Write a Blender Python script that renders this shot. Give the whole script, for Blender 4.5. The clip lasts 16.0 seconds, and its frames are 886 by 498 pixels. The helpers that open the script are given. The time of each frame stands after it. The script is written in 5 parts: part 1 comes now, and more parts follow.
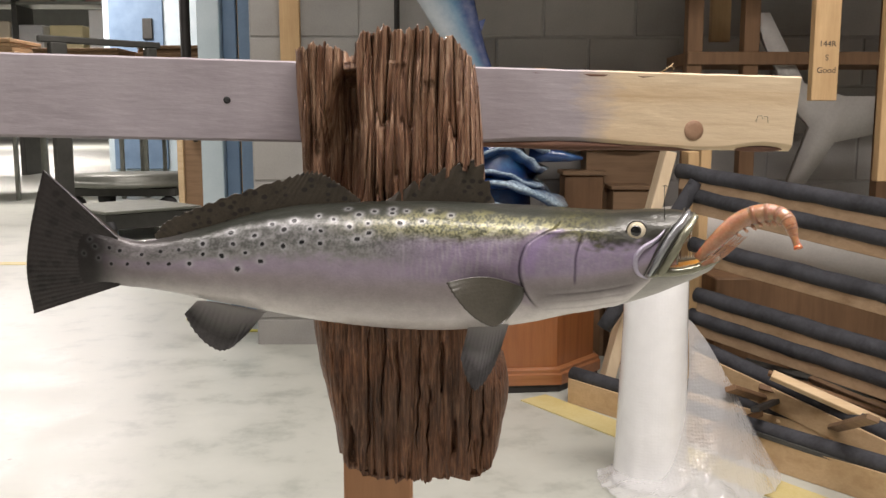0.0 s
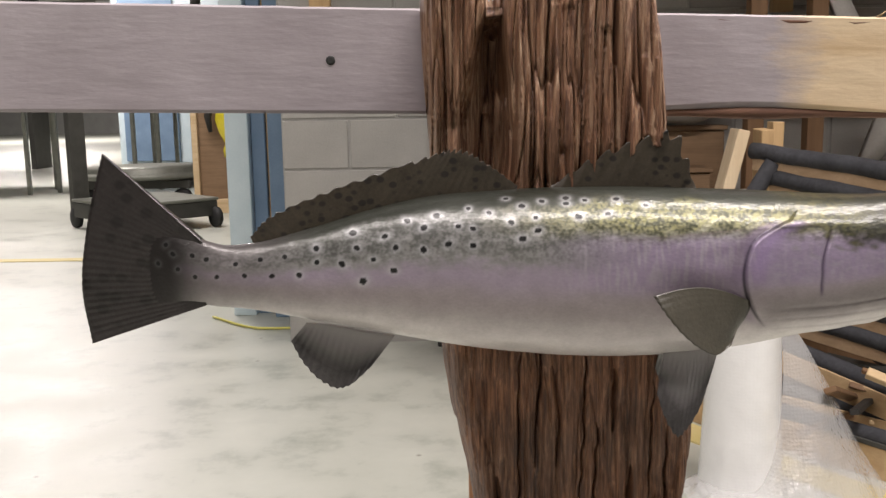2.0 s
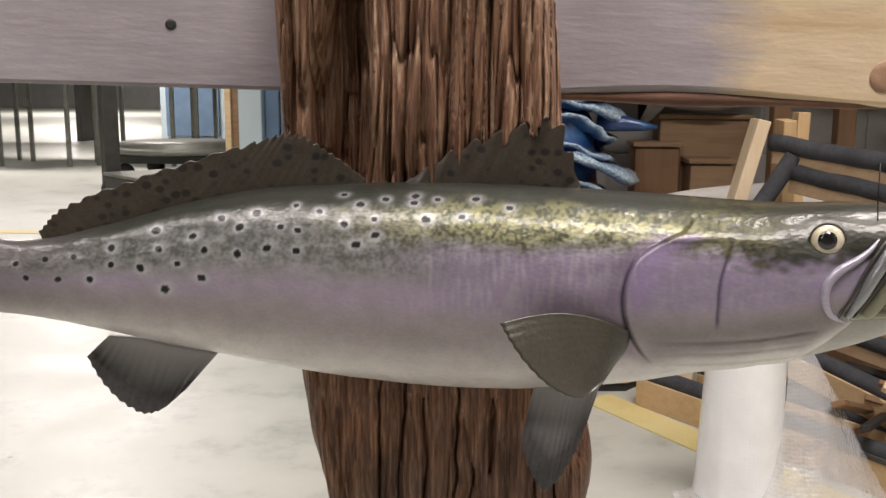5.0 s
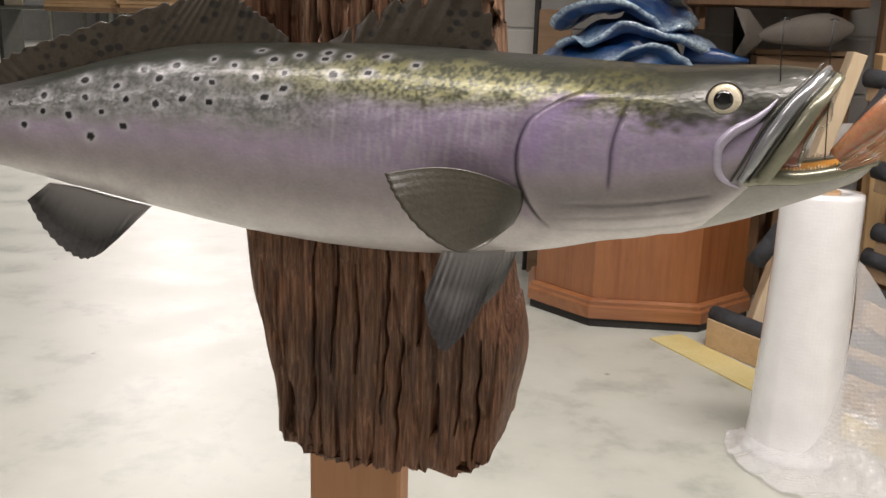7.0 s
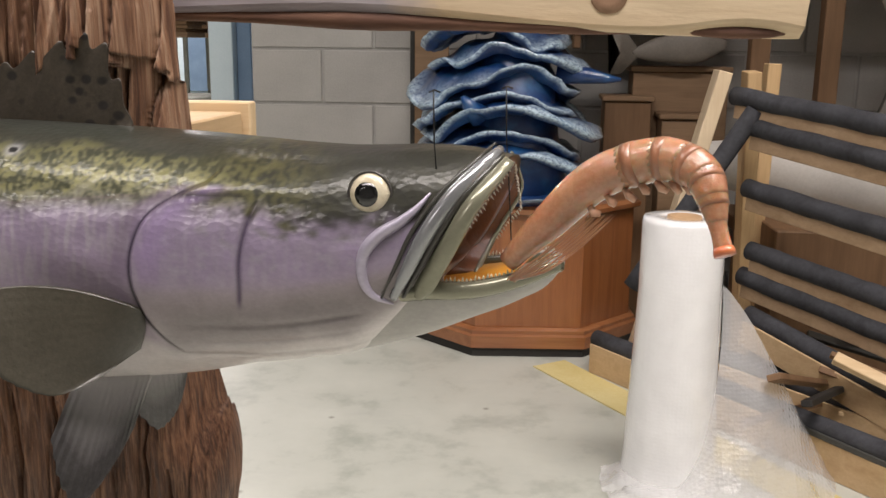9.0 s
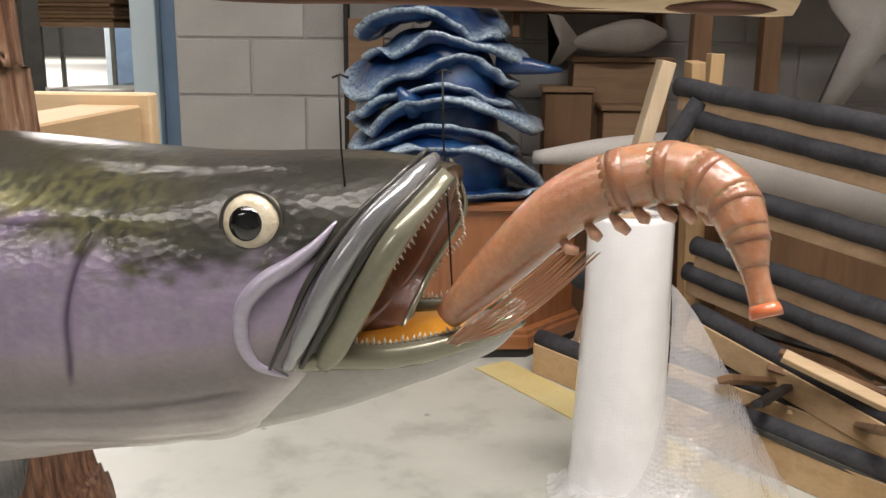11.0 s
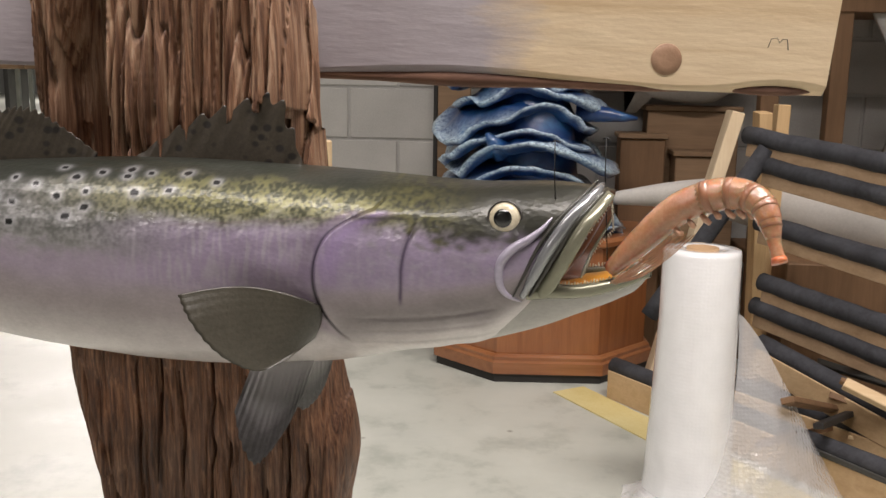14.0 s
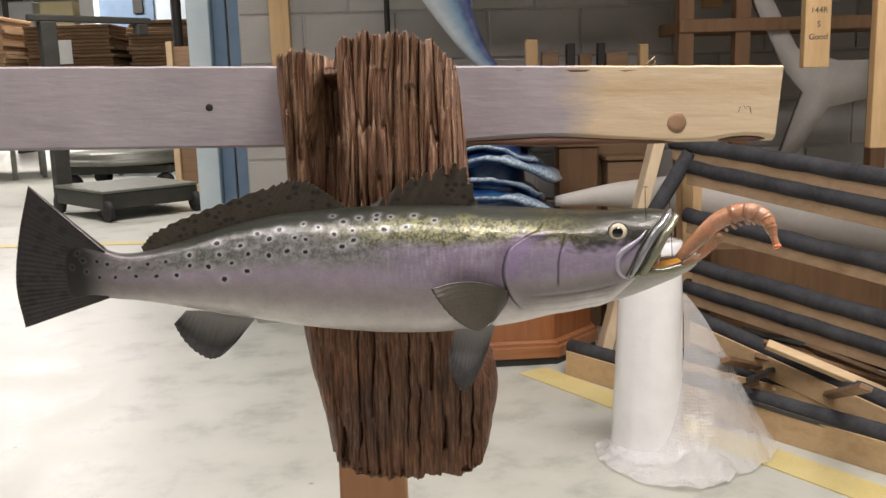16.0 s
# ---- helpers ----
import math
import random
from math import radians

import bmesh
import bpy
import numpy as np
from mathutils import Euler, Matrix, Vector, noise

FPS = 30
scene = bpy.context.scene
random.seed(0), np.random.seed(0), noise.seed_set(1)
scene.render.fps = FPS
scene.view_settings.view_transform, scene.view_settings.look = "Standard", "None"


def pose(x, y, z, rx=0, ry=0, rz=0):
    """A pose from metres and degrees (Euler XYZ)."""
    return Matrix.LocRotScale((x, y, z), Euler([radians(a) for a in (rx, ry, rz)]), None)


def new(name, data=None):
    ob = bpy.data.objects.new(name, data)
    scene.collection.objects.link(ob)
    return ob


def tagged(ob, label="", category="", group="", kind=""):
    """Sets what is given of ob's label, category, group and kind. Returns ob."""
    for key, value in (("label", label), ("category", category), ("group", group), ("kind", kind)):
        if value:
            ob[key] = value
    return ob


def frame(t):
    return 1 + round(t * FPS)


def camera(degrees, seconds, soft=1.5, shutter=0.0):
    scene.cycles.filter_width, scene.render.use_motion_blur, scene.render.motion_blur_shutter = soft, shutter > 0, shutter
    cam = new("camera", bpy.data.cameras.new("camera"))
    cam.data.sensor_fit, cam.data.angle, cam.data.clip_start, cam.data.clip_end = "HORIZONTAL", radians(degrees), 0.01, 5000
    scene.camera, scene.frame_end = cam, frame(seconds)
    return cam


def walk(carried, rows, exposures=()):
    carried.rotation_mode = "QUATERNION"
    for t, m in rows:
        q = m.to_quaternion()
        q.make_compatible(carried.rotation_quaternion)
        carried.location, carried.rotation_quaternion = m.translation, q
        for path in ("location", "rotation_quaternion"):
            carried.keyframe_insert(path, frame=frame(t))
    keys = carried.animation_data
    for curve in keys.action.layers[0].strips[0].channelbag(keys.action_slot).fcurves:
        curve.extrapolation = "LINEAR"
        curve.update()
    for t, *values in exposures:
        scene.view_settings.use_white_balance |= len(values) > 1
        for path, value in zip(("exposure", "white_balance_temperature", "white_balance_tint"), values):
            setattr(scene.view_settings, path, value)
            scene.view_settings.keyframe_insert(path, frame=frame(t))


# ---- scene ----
cam = camera(52.2, 16.0)
METRES, EYE, TILT, LEAN, TURN = 1.75, 1.0, -8.0, 0.0, 0.0
ROWS = [
    (0.0, 0.0, 0.0, 0.0, 0.0, 0.0, 0.0),
    (0.5, -0.0048, 0.0375, 0.004, 1.58, 0.0, -0.41),
    (1.0, -0.0138, 0.0772, 0.0082, 3.04, -0.12, -0.47),
    (1.5, -0.0443, 0.1021, 0.0086, 2.21, -0.26, 0.28),
    (2.0, -0.0824, 0.1343, 0.0074, 0.51, -0.78, 0.94),
    (2.5, -0.0975, 0.1631, 0.0068, -0.6, -0.81, 1.21),
    (3.0, -0.0907, 0.1774, 0.0124, -1.54, -0.46, 1.33),
    (3.5, -0.0663, 0.1862, 0.0171, -0.69, -0.48, 1.0),
    (6.0, 0.0276, 0.2168, -0.0005, 5.9, -4.54, -0.52),
    (6.5, 0.0427, 0.2147, -0.0131, 7.56, -5.81, -0.42),
    (7.0, 0.0784, 0.2149, -0.0137, 10.78, -5.59, -3.13),
    (7.5, 0.1074, 0.2407, -0.0037, 9.15, -4.29, -3.0),
    (8.0, 0.1263, 0.2629, 0.0058, 7.91, -3.5, -1.79),
    (8.5, 0.1492, 0.2783, 0.0113, 7.13, -3.78, -0.93),
    (9.0, 0.1522, 0.2949, 0.0152, 5.76, -4.56, -1.38),
    (11.5, 0.1492, 0.3651, 0.0204, 1.72, -4.98, -0.75),
    (12.0, 0.1481, 0.3575, 0.0232, 4.37, -4.83, -1.02),
    (12.5, 0.1472, 0.3388, 0.0203, 5.69, -4.47, -1.68),
    (13.0, 0.1439, 0.3031, 0.0136, 6.53, -3.78, -2.24),
    (13.5, 0.1404, 0.2625, 0.0117, 6.96, -3.19, -2.4),
    (14.0, 0.1223, 0.2181, 0.0124, 6.03, -2.45, -1.8),
    (14.5, 0.0908, 0.1516, 0.0193, 2.46, -1.49, -0.1),
    (15.0, 0.0585, 0.08, 0.0291, 0.32, -1.13, 0.6),
    (15.5, 0.0292, 0.0232, 0.0302, -0.64, -1.29, 1.35),
    (16.0, 0.0099, -0.0045, 0.0235, -0.01, -2.2, 1.55),
]
walk(cam, [(t, pose(0, 0, EYE, TILT, LEAN, TURN) @ pose(METRES * x, METRES * y, METRES * z, 90 + pitch, roll, yaw)) for t, x, y, z, yaw, pitch, roll in ROWS])

# ---- light ----
world = bpy.data.worlds.new("world")
world.use_nodes = True
world.node_tree.nodes["Background"].inputs[0].default_value = (0.9, 0.95, 1.0, 1)
world.node_tree.nodes["Background"].inputs[1].default_value = 0.02
scene.world = world


def ceiling_lamp(x, y, z, sx, sy, watts, colour=(1.0, 0.915, 0.885)):
    lamp = bpy.data.lights.new("ceiling_tubes", "AREA")
    lamp.shape, lamp.size, lamp.size_y, lamp.energy, lamp.color = "RECTANGLE", sx, sy, watts, colour
    new("ceiling_tubes", lamp).matrix_world = pose(x, y, z)


ceiling_lamp(-1.2, 0.1, 3.9, 2.4, 0.5, 50)
ceiling_lamp(0.7, 0.05, 3.9, 2.4, 0.5, 118)
ceiling_lamp(1.3, 1.5, 3.9, 1.6, 0.4, 82)
ceiling_lamp(-2.6, 3.2, 3.9, 2.4, 0.25, 36)
ceiling_lamp(-3.0, 7.0, 3.9, 2.4, 0.3, 170)
ceiling_lamp(-6.0, 12.0, 3.9, 3.0, 0.4, 360)
ceiling_lamp(-10.0, 22.0, 5.5, 4.0, 0.6, 900)
ceiling_lamp(-16.0, 36.0, 5.5, 4.0, 0.6, 1300)
ceiling_lamp(-4.0, -3.0, 3.9, 2.4, 0.3, 60)

# ---- mesh helpers ----
PLACED = {}


def root(name, m, label, category, group="", kind=""):
    ob = new(name)
    ob.empty_display_size = 0.05
    ob.matrix_basis = m
    PLACED[ob.name] = m
    return tagged(ob, label, category, group, kind)


def part(name, bm, material, parent=None, label="", m=None, smooth=True, at=None):
    """Links a bmesh in world places (or local ones with m) as one mesh object under its parent."""
    if m is not None:
        bm.transform(m)
    base = PLACED[parent.name] if parent else (at or Matrix())
    bm.transform(base.inverted())
    me = bpy.data.meshes.new(name)
    bm.to_mesh(me)
    bm.free()
    for mt in material if isinstance(material, (list, tuple)) else [material]:
        me.materials.append(mt)
    if smooth:
        me.polygons.foreach_set("use_smooth", [True] * len(me.polygons))
    ob = new(name, me)
    ob.parent = parent
    if not parent:
        ob.matrix_basis = base
    PLACED[ob.name] = base
    if label:
        ob["label"] = label
    return ob


def thing(name, bm, material, label, category, at=None, smooth=True, group="", kind="", m=None):
    return tagged(part(name, bm, material, None, "", m, smooth, at), label, category, group, kind)


def box(x0, x1, y0, y1, z0, z1, bevel=0.0):
    bm = bmesh.new()
    bmesh.ops.create_cube(bm, size=1, matrix=Matrix.LocRotScale(((x0 + x1) / 2, (y0 + y1) / 2, (z0 + z1) / 2), None, (abs(x1 - x0), abs(y1 - y0), abs(z1 - z0))))
    if bevel:
        bmesh.ops.bevel(bm, geom=bm.edges[:], offset=bevel, segments=1, affect="EDGES")
    return bm


def stick(a, b, w, h, bevel=0.002, roll=0):
    """A squared timber from a to b, w wide and h high."""
    a, b = Vector(a), Vector(b)
    d = b - a
    bm = box(-w / 2, w / 2, -h / 2, h / 2, 0, d.length, bevel)
    up = Vector((0, 0, 1)) if abs(d.normalized().z) < 0.95 else Vector((0, 1, 0))
    z = d.normalized()
    x = up.cross(z).normalized()
    y = z.cross(x)
    rot = Matrix((x, y, z)).transposed().to_4x4()
    bm.transform(Matrix.Translation(a) @ rot @ Matrix.Rotation(radians(roll), 4, "Z"))
    return bm


def loft(rings, cap0=True, cap1=True, closed=True):
    bm = bmesh.new()
    rows = [[bm.verts.new(p) for p in ring] for ring in rings]
    n = len(rows[0])
    for a, b in zip(rows, rows[1:]):
        for i in range(n if closed else n - 1):
            j = (i + 1) % n
            bm.faces.new((a[i], a[j], b[j], b[i]))
    for flag, row in ((cap0, rows[0]), (cap1, rows[-1])):
        if flag:
            c = bm.verts.new(sum((v.co for v in row), Vector()) / n)
            for i in range(n):
                bm.faces.new((row[i], row[(i + 1) % n], c))
    bmesh.ops.recalc_face_normals(bm, faces=bm.faces[:])
    return bm


def tube(points, radius, n=10):
    """A round tube along points; radius is a number or a function of 0..1."""
    pts = [Vector(p) for p in points]
    rings = []
    side = None
    for i, p in enumerate(pts):
        d = (pts[min(i + 1, len(pts) - 1)] - pts[max(i - 1, 0)]).normalized()
        if side is None:
            side = d.orthogonal().normalized()
        side = (side - d * side.dot(d)).normalized()
        other = d.cross(side)
        r = radius(i / (len(pts) - 1)) if callable(radius) else radius
        rings.append([p + (side * math.cos(k * math.tau / n) + other * math.sin(k * math.tau / n)) * r for k in range(n)])
    return loft(rings)


def lathe(profile, n=24, centre=(0, 0, 0)):
    c = Vector(centre)
    return loft([[c + Vector((r * math.cos(k * math.tau / n), r * math.sin(k * math.tau / n), z)) for k in range(n)] for r, z in profile])


def grid(rows, closed=False):
    return loft(rows, False, False, closed)


def join(*bms):
    out = bmesh.new()
    for b in bms:
        me = bpy.data.meshes.new("tmp")
        b.to_mesh(me)
        b.free()
        out.from_mesh(me)
        bpy.data.meshes.remove(me)
    return out


def smooth_curve(xs, ys):
    """A smooth curve through control points (Catmull-Rom with uneven steps)."""
    xs, ys = np.array(xs, float), np.array(ys, float)
    slope = np.gradient(ys, xs)

    def f(x):
        x = np.clip(x, xs[0], xs[-1])
        i = np.clip(np.searchsorted(xs, x) - 1, 0, len(xs) - 2)
        h = xs[i + 1] - xs[i]
        t = (x - xs[i]) / h
        return (2 * t**3 - 3 * t**2 + 1) * ys[i] + (t**3 - 2 * t**2 + t) * h * slope[i] + (-2 * t**3 + 3 * t**2) * ys[i + 1] + (t**3 - t**2) * h * slope[i + 1]
    return f


# ---- materials ----
def nodes_of(name):
    m = bpy.data.materials.new(name)
    m.use_nodes = True
    nt = m.node_tree
    return m, nt, nt.nodes["Principled BSDF"]


def link(nt, a, b):
    nt.links.new(a, b)


def coords(nt, scale=(1, 1, 1), kind="Object"):
    tc = nt.nodes.new("ShaderNodeTexCoord")
    mp = nt.nodes.new("ShaderNodeMapping")
    mp.inputs["Scale"].default_value = scale
    link(nt, tc.outputs[kind], mp.inputs["Vector"])
    return mp.outputs["Vector"]


def noise_tex(nt, vec, scale, detail=5, rough=0.6):
    n = nt.nodes.new("ShaderNodeTexNoise")
    n.inputs["Scale"].default_value, n.inputs["Detail"].default_value, n.inputs["Roughness"].default_value = scale, detail, rough
    link(nt, vec, n.inputs["Vector"])
    return n.outputs["Fac"]


def ramp(nt, fac, *stops):
    r = nt.nodes.new("ShaderNodeValToRGB")
    while len(r.color_ramp.elements) < len(stops):
        r.color_ramp.elements.new(0.5)
    for e, (p, c) in zip(r.color_ramp.elements, stops):
        e.position, e.color = p, (*c, 1) if len(c) == 3 else c
    link(nt, fac, r.inputs["Fac"])
    return r.outputs["Color"]


def mix(nt, fac, a, b, mode="MIX"):
    m = nt.nodes.new("ShaderNodeMix")
    m.data_type, m.blend_type = "RGBA", mode
    for s, v in (("Factor", fac), ("A", a), ("B", b)):
        sock = [i for i in m.inputs if i.name == s and (i.type == "VALUE" if s == "Factor" else i.type == "RGBA")][0]
        if isinstance(v, (int, float)):
            sock.default_value = v
        elif isinstance(v, tuple):
            sock.default_value = (*v, 1)
        else:
            link(nt, v, sock)
    return [o for o in m.outputs if o.type == "RGBA"][0]


def bump(nt, bsdf, height, strength=0.3, distance=0.002, chain=None):
    b = nt.nodes.new("ShaderNodeBump")
    b.inputs["Strength"].default_value, b.inputs["Distance"].default_value = strength, distance
    link(nt, height, b.inputs["Height"])
    if chain:
        link(nt, chain, b.inputs["Normal"])
    link(nt, b.outputs["Normal"], bsdf.inputs["Normal"])
    link(nt, b.outputs["Normal"], bsdf.inputs["Coat Normal"])
    return b.outputs["Normal"]


def surface(name, dark, light, scale=8, rough=0.6, metal=0.0, stretch=(1, 1, 1), strength=0.25, fine=120, distance=0.002, vary=0.0, coat=0.0):
    """Two tones of mottling at two scales, with fine relief."""
    m, nt, b = nodes_of(name)
    v = coords(nt, stretch)
    big, small = noise_tex(nt, v, scale), noise_tex(nt, v, fine)
    c = ramp(nt, big, (0.3, dark), (0.7, light))
    c = mix(nt, 0.35, c, ramp(nt, small, (0.3, dark), (0.7, light)))
    if vary:
        info = nt.nodes.new("ShaderNodeObjectInfo")
        c = mix(nt, vary, c, ramp(nt, info.outputs["Random"], (0, tuple(k * 0.7 for k in dark)), (1, tuple(min(1, k * 1.15) for k in light))))
    link(nt, c, b.inputs["Base Color"])
    b.inputs["Roughness"].default_value, b.inputs["Metallic"].default_value = rough, metal
    b.inputs["Coat Weight"].default_value = coat
    n1 = bump(nt, b, big, strength, distance * 2)
    bump(nt, b, small, strength, distance, n1)
    return m


def timber(name, dark, light, axis="x", rough=0.65, ring=14, strength=0.2, coat=0.0):
    """Sawn wood with grain along one axis."""
    m, nt, b = nodes_of(name)
    st = {"x": (0.06, 1, 1), "y": (1, 0.06, 1), "z": (1, 1, 0.06)}[axis]
    v = coords(nt, st)
    broad, grain = noise_tex(nt, v, ring, 3), noise_tex(nt, v, ring * 14, 6, 0.7)
    c = ramp(nt, broad, (0.3, dark), (0.5, light), (0.62, tuple((p + q) / 2 for p, q in zip(dark, light))), (0.75, light))
    c = mix(nt, 0.3, c, ramp(nt, grain, (0.35, dark), (0.65, light)))
    blot = noise_tex(nt, coords(nt), 5, 3)
    c = mix(nt, 0.5, c, mix(nt, 1.0, c, ramp(nt, blot, (0.3, (0.72, 0.68, 0.62)), (0.65, (1, 1, 1))), "MULTIPLY"))
    link(nt, c, b.inputs["Base Color"])
    b.inputs["Roughness"].default_value, b.inputs["Coat Weight"].default_value = rough, coat
    b.inputs["Coat Roughness"].default_value = 0.15
    bump(nt, b, grain, strength, 0.001)
    return m


def concrete_floor():
    m, nt, b = nodes_of("polished_concrete")
    v = coords(nt)
    a, c, d = noise_tex(nt, v, 0.9, 6), noise_tex(nt, v, 4.5, 8, 0.65), noise_tex(nt, v, 60, 4)
    col = ramp(nt, a, (0.3, (0.4, 0.415, 0.355)), (0.7, (0.52, 0.53, 0.465)))
    col = mix(nt, 0.6, col, ramp(nt, c, (0.34, (0.29, 0.31, 0.27)), (0.48, (0.5, 0.51, 0.455)), (0.7, (0.58, 0.585, 0.525))))
    smear = noise_tex(nt, coords(nt, (1.0, 2.6, 1)), 2.2, 7, 0.7)
    col = mix(nt, ramp(nt, smear, (0.56, (0, 0, 0)), (0.72, (0.3, 0.3, 0.3))), col, (0.38, 0.39, 0.36))
    speck = nt.nodes.new("ShaderNodeTexVoronoi")
    speck.inputs["Scale"].default_value = 5.5
    link(nt, v, speck.inputs["Vector"])
    spots = ramp(nt, speck.outputs["Distance"], (0.02, (0.35, 0.33, 0.3)), (0.06, (1, 1, 1)))
    col = mix(nt, 0.7, col, mix(nt, 1.0, col, spots, "MULTIPLY"))
    link(nt, col, b.inputs["Base Color"])
    link(nt, ramp(nt, c, (0.3, (0.3, 0.3, 0.3)), (0.7, (0.5, 0.5, 0.5))), b.inputs["Roughness"])
    bump(nt, b, d, 0.08, 0.001)
    return m


FLOOR = concrete_floor()
BLOCK = surface("grey_block", (0.29, 0.28, 0.26), (0.5, 0.485, 0.455), 3.5, 0.9, strength=0.5, fine=160, vary=0.35)
MORTAR = surface("mortar", (0.36, 0.35, 0.33), (0.46, 0.45, 0.43), 20, 0.95)
PLASTER = surface("painted_wall", (0.3, 0.3, 0.28), (0.4, 0.4, 0.38), 2, 0.8)
CEIL = surface("ceiling_paint", (0.12, 0.12, 0.12), (0.18, 0.18, 0.18), 2, 0.9)
PINE_X = timber("pine_along_x", (0.55, 0.38, 0.2), (0.72, 0.55, 0.34), "x")
PINE_Y = timber("pine_along_y", (0.42, 0.28, 0.14), (0.6, 0.43, 0.25), "y")
PINE_Z = timber("pine_upright", (0.48, 0.3, 0.14), (0.66, 0.46, 0.24), "z")
POSTWOOD = timber("reddish_post", (0.36, 0.17, 0.08), (0.5, 0.26, 0.13), "z")
CRATE = timber("dull_crate_wood", (0.16, 0.095, 0.048), (0.29, 0.185, 0.105), "x")
PINE_PALE = timber("pale_new_pine", (0.6, 0.45, 0.28), (0.76, 0.62, 0.43), "z")
ARMWOOD = timber("dull_brown_arm_wood", (0.28, 0.18, 0.1), (0.46, 0.32, 0.2), "y")
SHELFWOOD = timber("dark_shelf_wood", (0.13, 0.07, 0.032), (0.23, 0.13, 0.065), "z")
OAK = timber("varnished_oak", (0.2, 0.065, 0.02), (0.34, 0.13, 0.045), "z", 0.3, 18, 0.15, 0.6)
OAK_X = timber("varnished_oak_moulding", (0.22, 0.075, 0.025), (0.36, 0.15, 0.06), "x", 0.3, 18, 0.15, 0.6)
PLINTH = surface("black_plinth", (0.012, 0.011, 0.01), (0.03, 0.026, 0.022), 6, 0.6)
FOAM = surface("grey_foam_tube", (0.014, 0.0145, 0.017), (0.06, 0.061, 0.07), 14, 0.85, strength=0.35, fine=90)
STEEL_DARK = surface("dark_grey_enamel", (0.035, 0.035, 0.03), (0.065, 0.063, 0.056), 9, 0.5)
STEEL_TOP = surface("worn_steel_deck", (0.16, 0.165, 0.14), (0.26, 0.265, 0.23), 9, 0.45, 0.3)
RUBBER = surface("black_rubber", (0.012, 0.012, 0.012), (0.03, 0.03, 0.03), 20, 0.7)
BLUE_PALE = surface("pale_blue_paint", (0.54, 0.66, 0.71), (0.68, 0.78, 0.82), 5, 0.5)
BLUE_MID = surface("mid_blue_paint", (0.14, 0.22, 0.33), (0.22, 0.32, 0.45), 5, 0.5)
CARDBOARD = surface("cardboard", (0.36, 0.23, 0.12), (0.48, 0.32, 0.18), 6, 0.85)
CARD_DARK = surface("brown_cardboard", (0.12, 0.07, 0.035), (0.2, 0.12, 0.06), 6, 0.85)
PAPER = surface("white_label", (0.72, 0.72, 0.7), (0.82, 0.82, 0.8), 20, 0.7)
YELLOW = surface("worn_yellow_line", (0.55, 0.44, 0.16), (0.66, 0.58, 0.3), 5, 0.6)

# ---- the hall ----
def slab(name, b, mt):
    return tagged(part(name, b, mt, smooth=False), kind="structure")


slab("floor", box(-30, 4, -6, 50, -0.1, 0), FLOOR)
slab("ceiling", box(-30, 4, -6, 50, 9, 9.1), CEIL)
slab("wall_west", box(-30.2, -30, -6, 50, 0, 9), PLASTER)
slab("wall_east", box(3.0, 3.2, -6, 50, 0, 9), PLASTER)
slab("wall_south", box(-30, 4, -6.2, -6, 0, 9), PLASTER)
slab("wall_far", box(-30, 4, 50, 50.2, 0, 9), PLASTER)
WALL_Y = 4.0
back_wall = slab("wall_north", box(-0.84, 3.0, WALL_Y + 0.012, WALL_Y + 0.2, 0, 9), MORTAR)
slab("floor_line", box(0, 1.7, -0.06, 0.06, 0.0, 0.004), YELLOW).matrix_basis = pose(0.33, 3.2, 0, 0, 0, -55)
slab("floor_line_hall", box(-9, -1.6, 6.3, 6.42, 0.0, 0.004), YELLOW)

# ---- rail and post ----
RAIL = pose(0.434, 1.1455, 0.963, 0, 1.25, math.degrees(math.atan2(0.091, 0.698)))


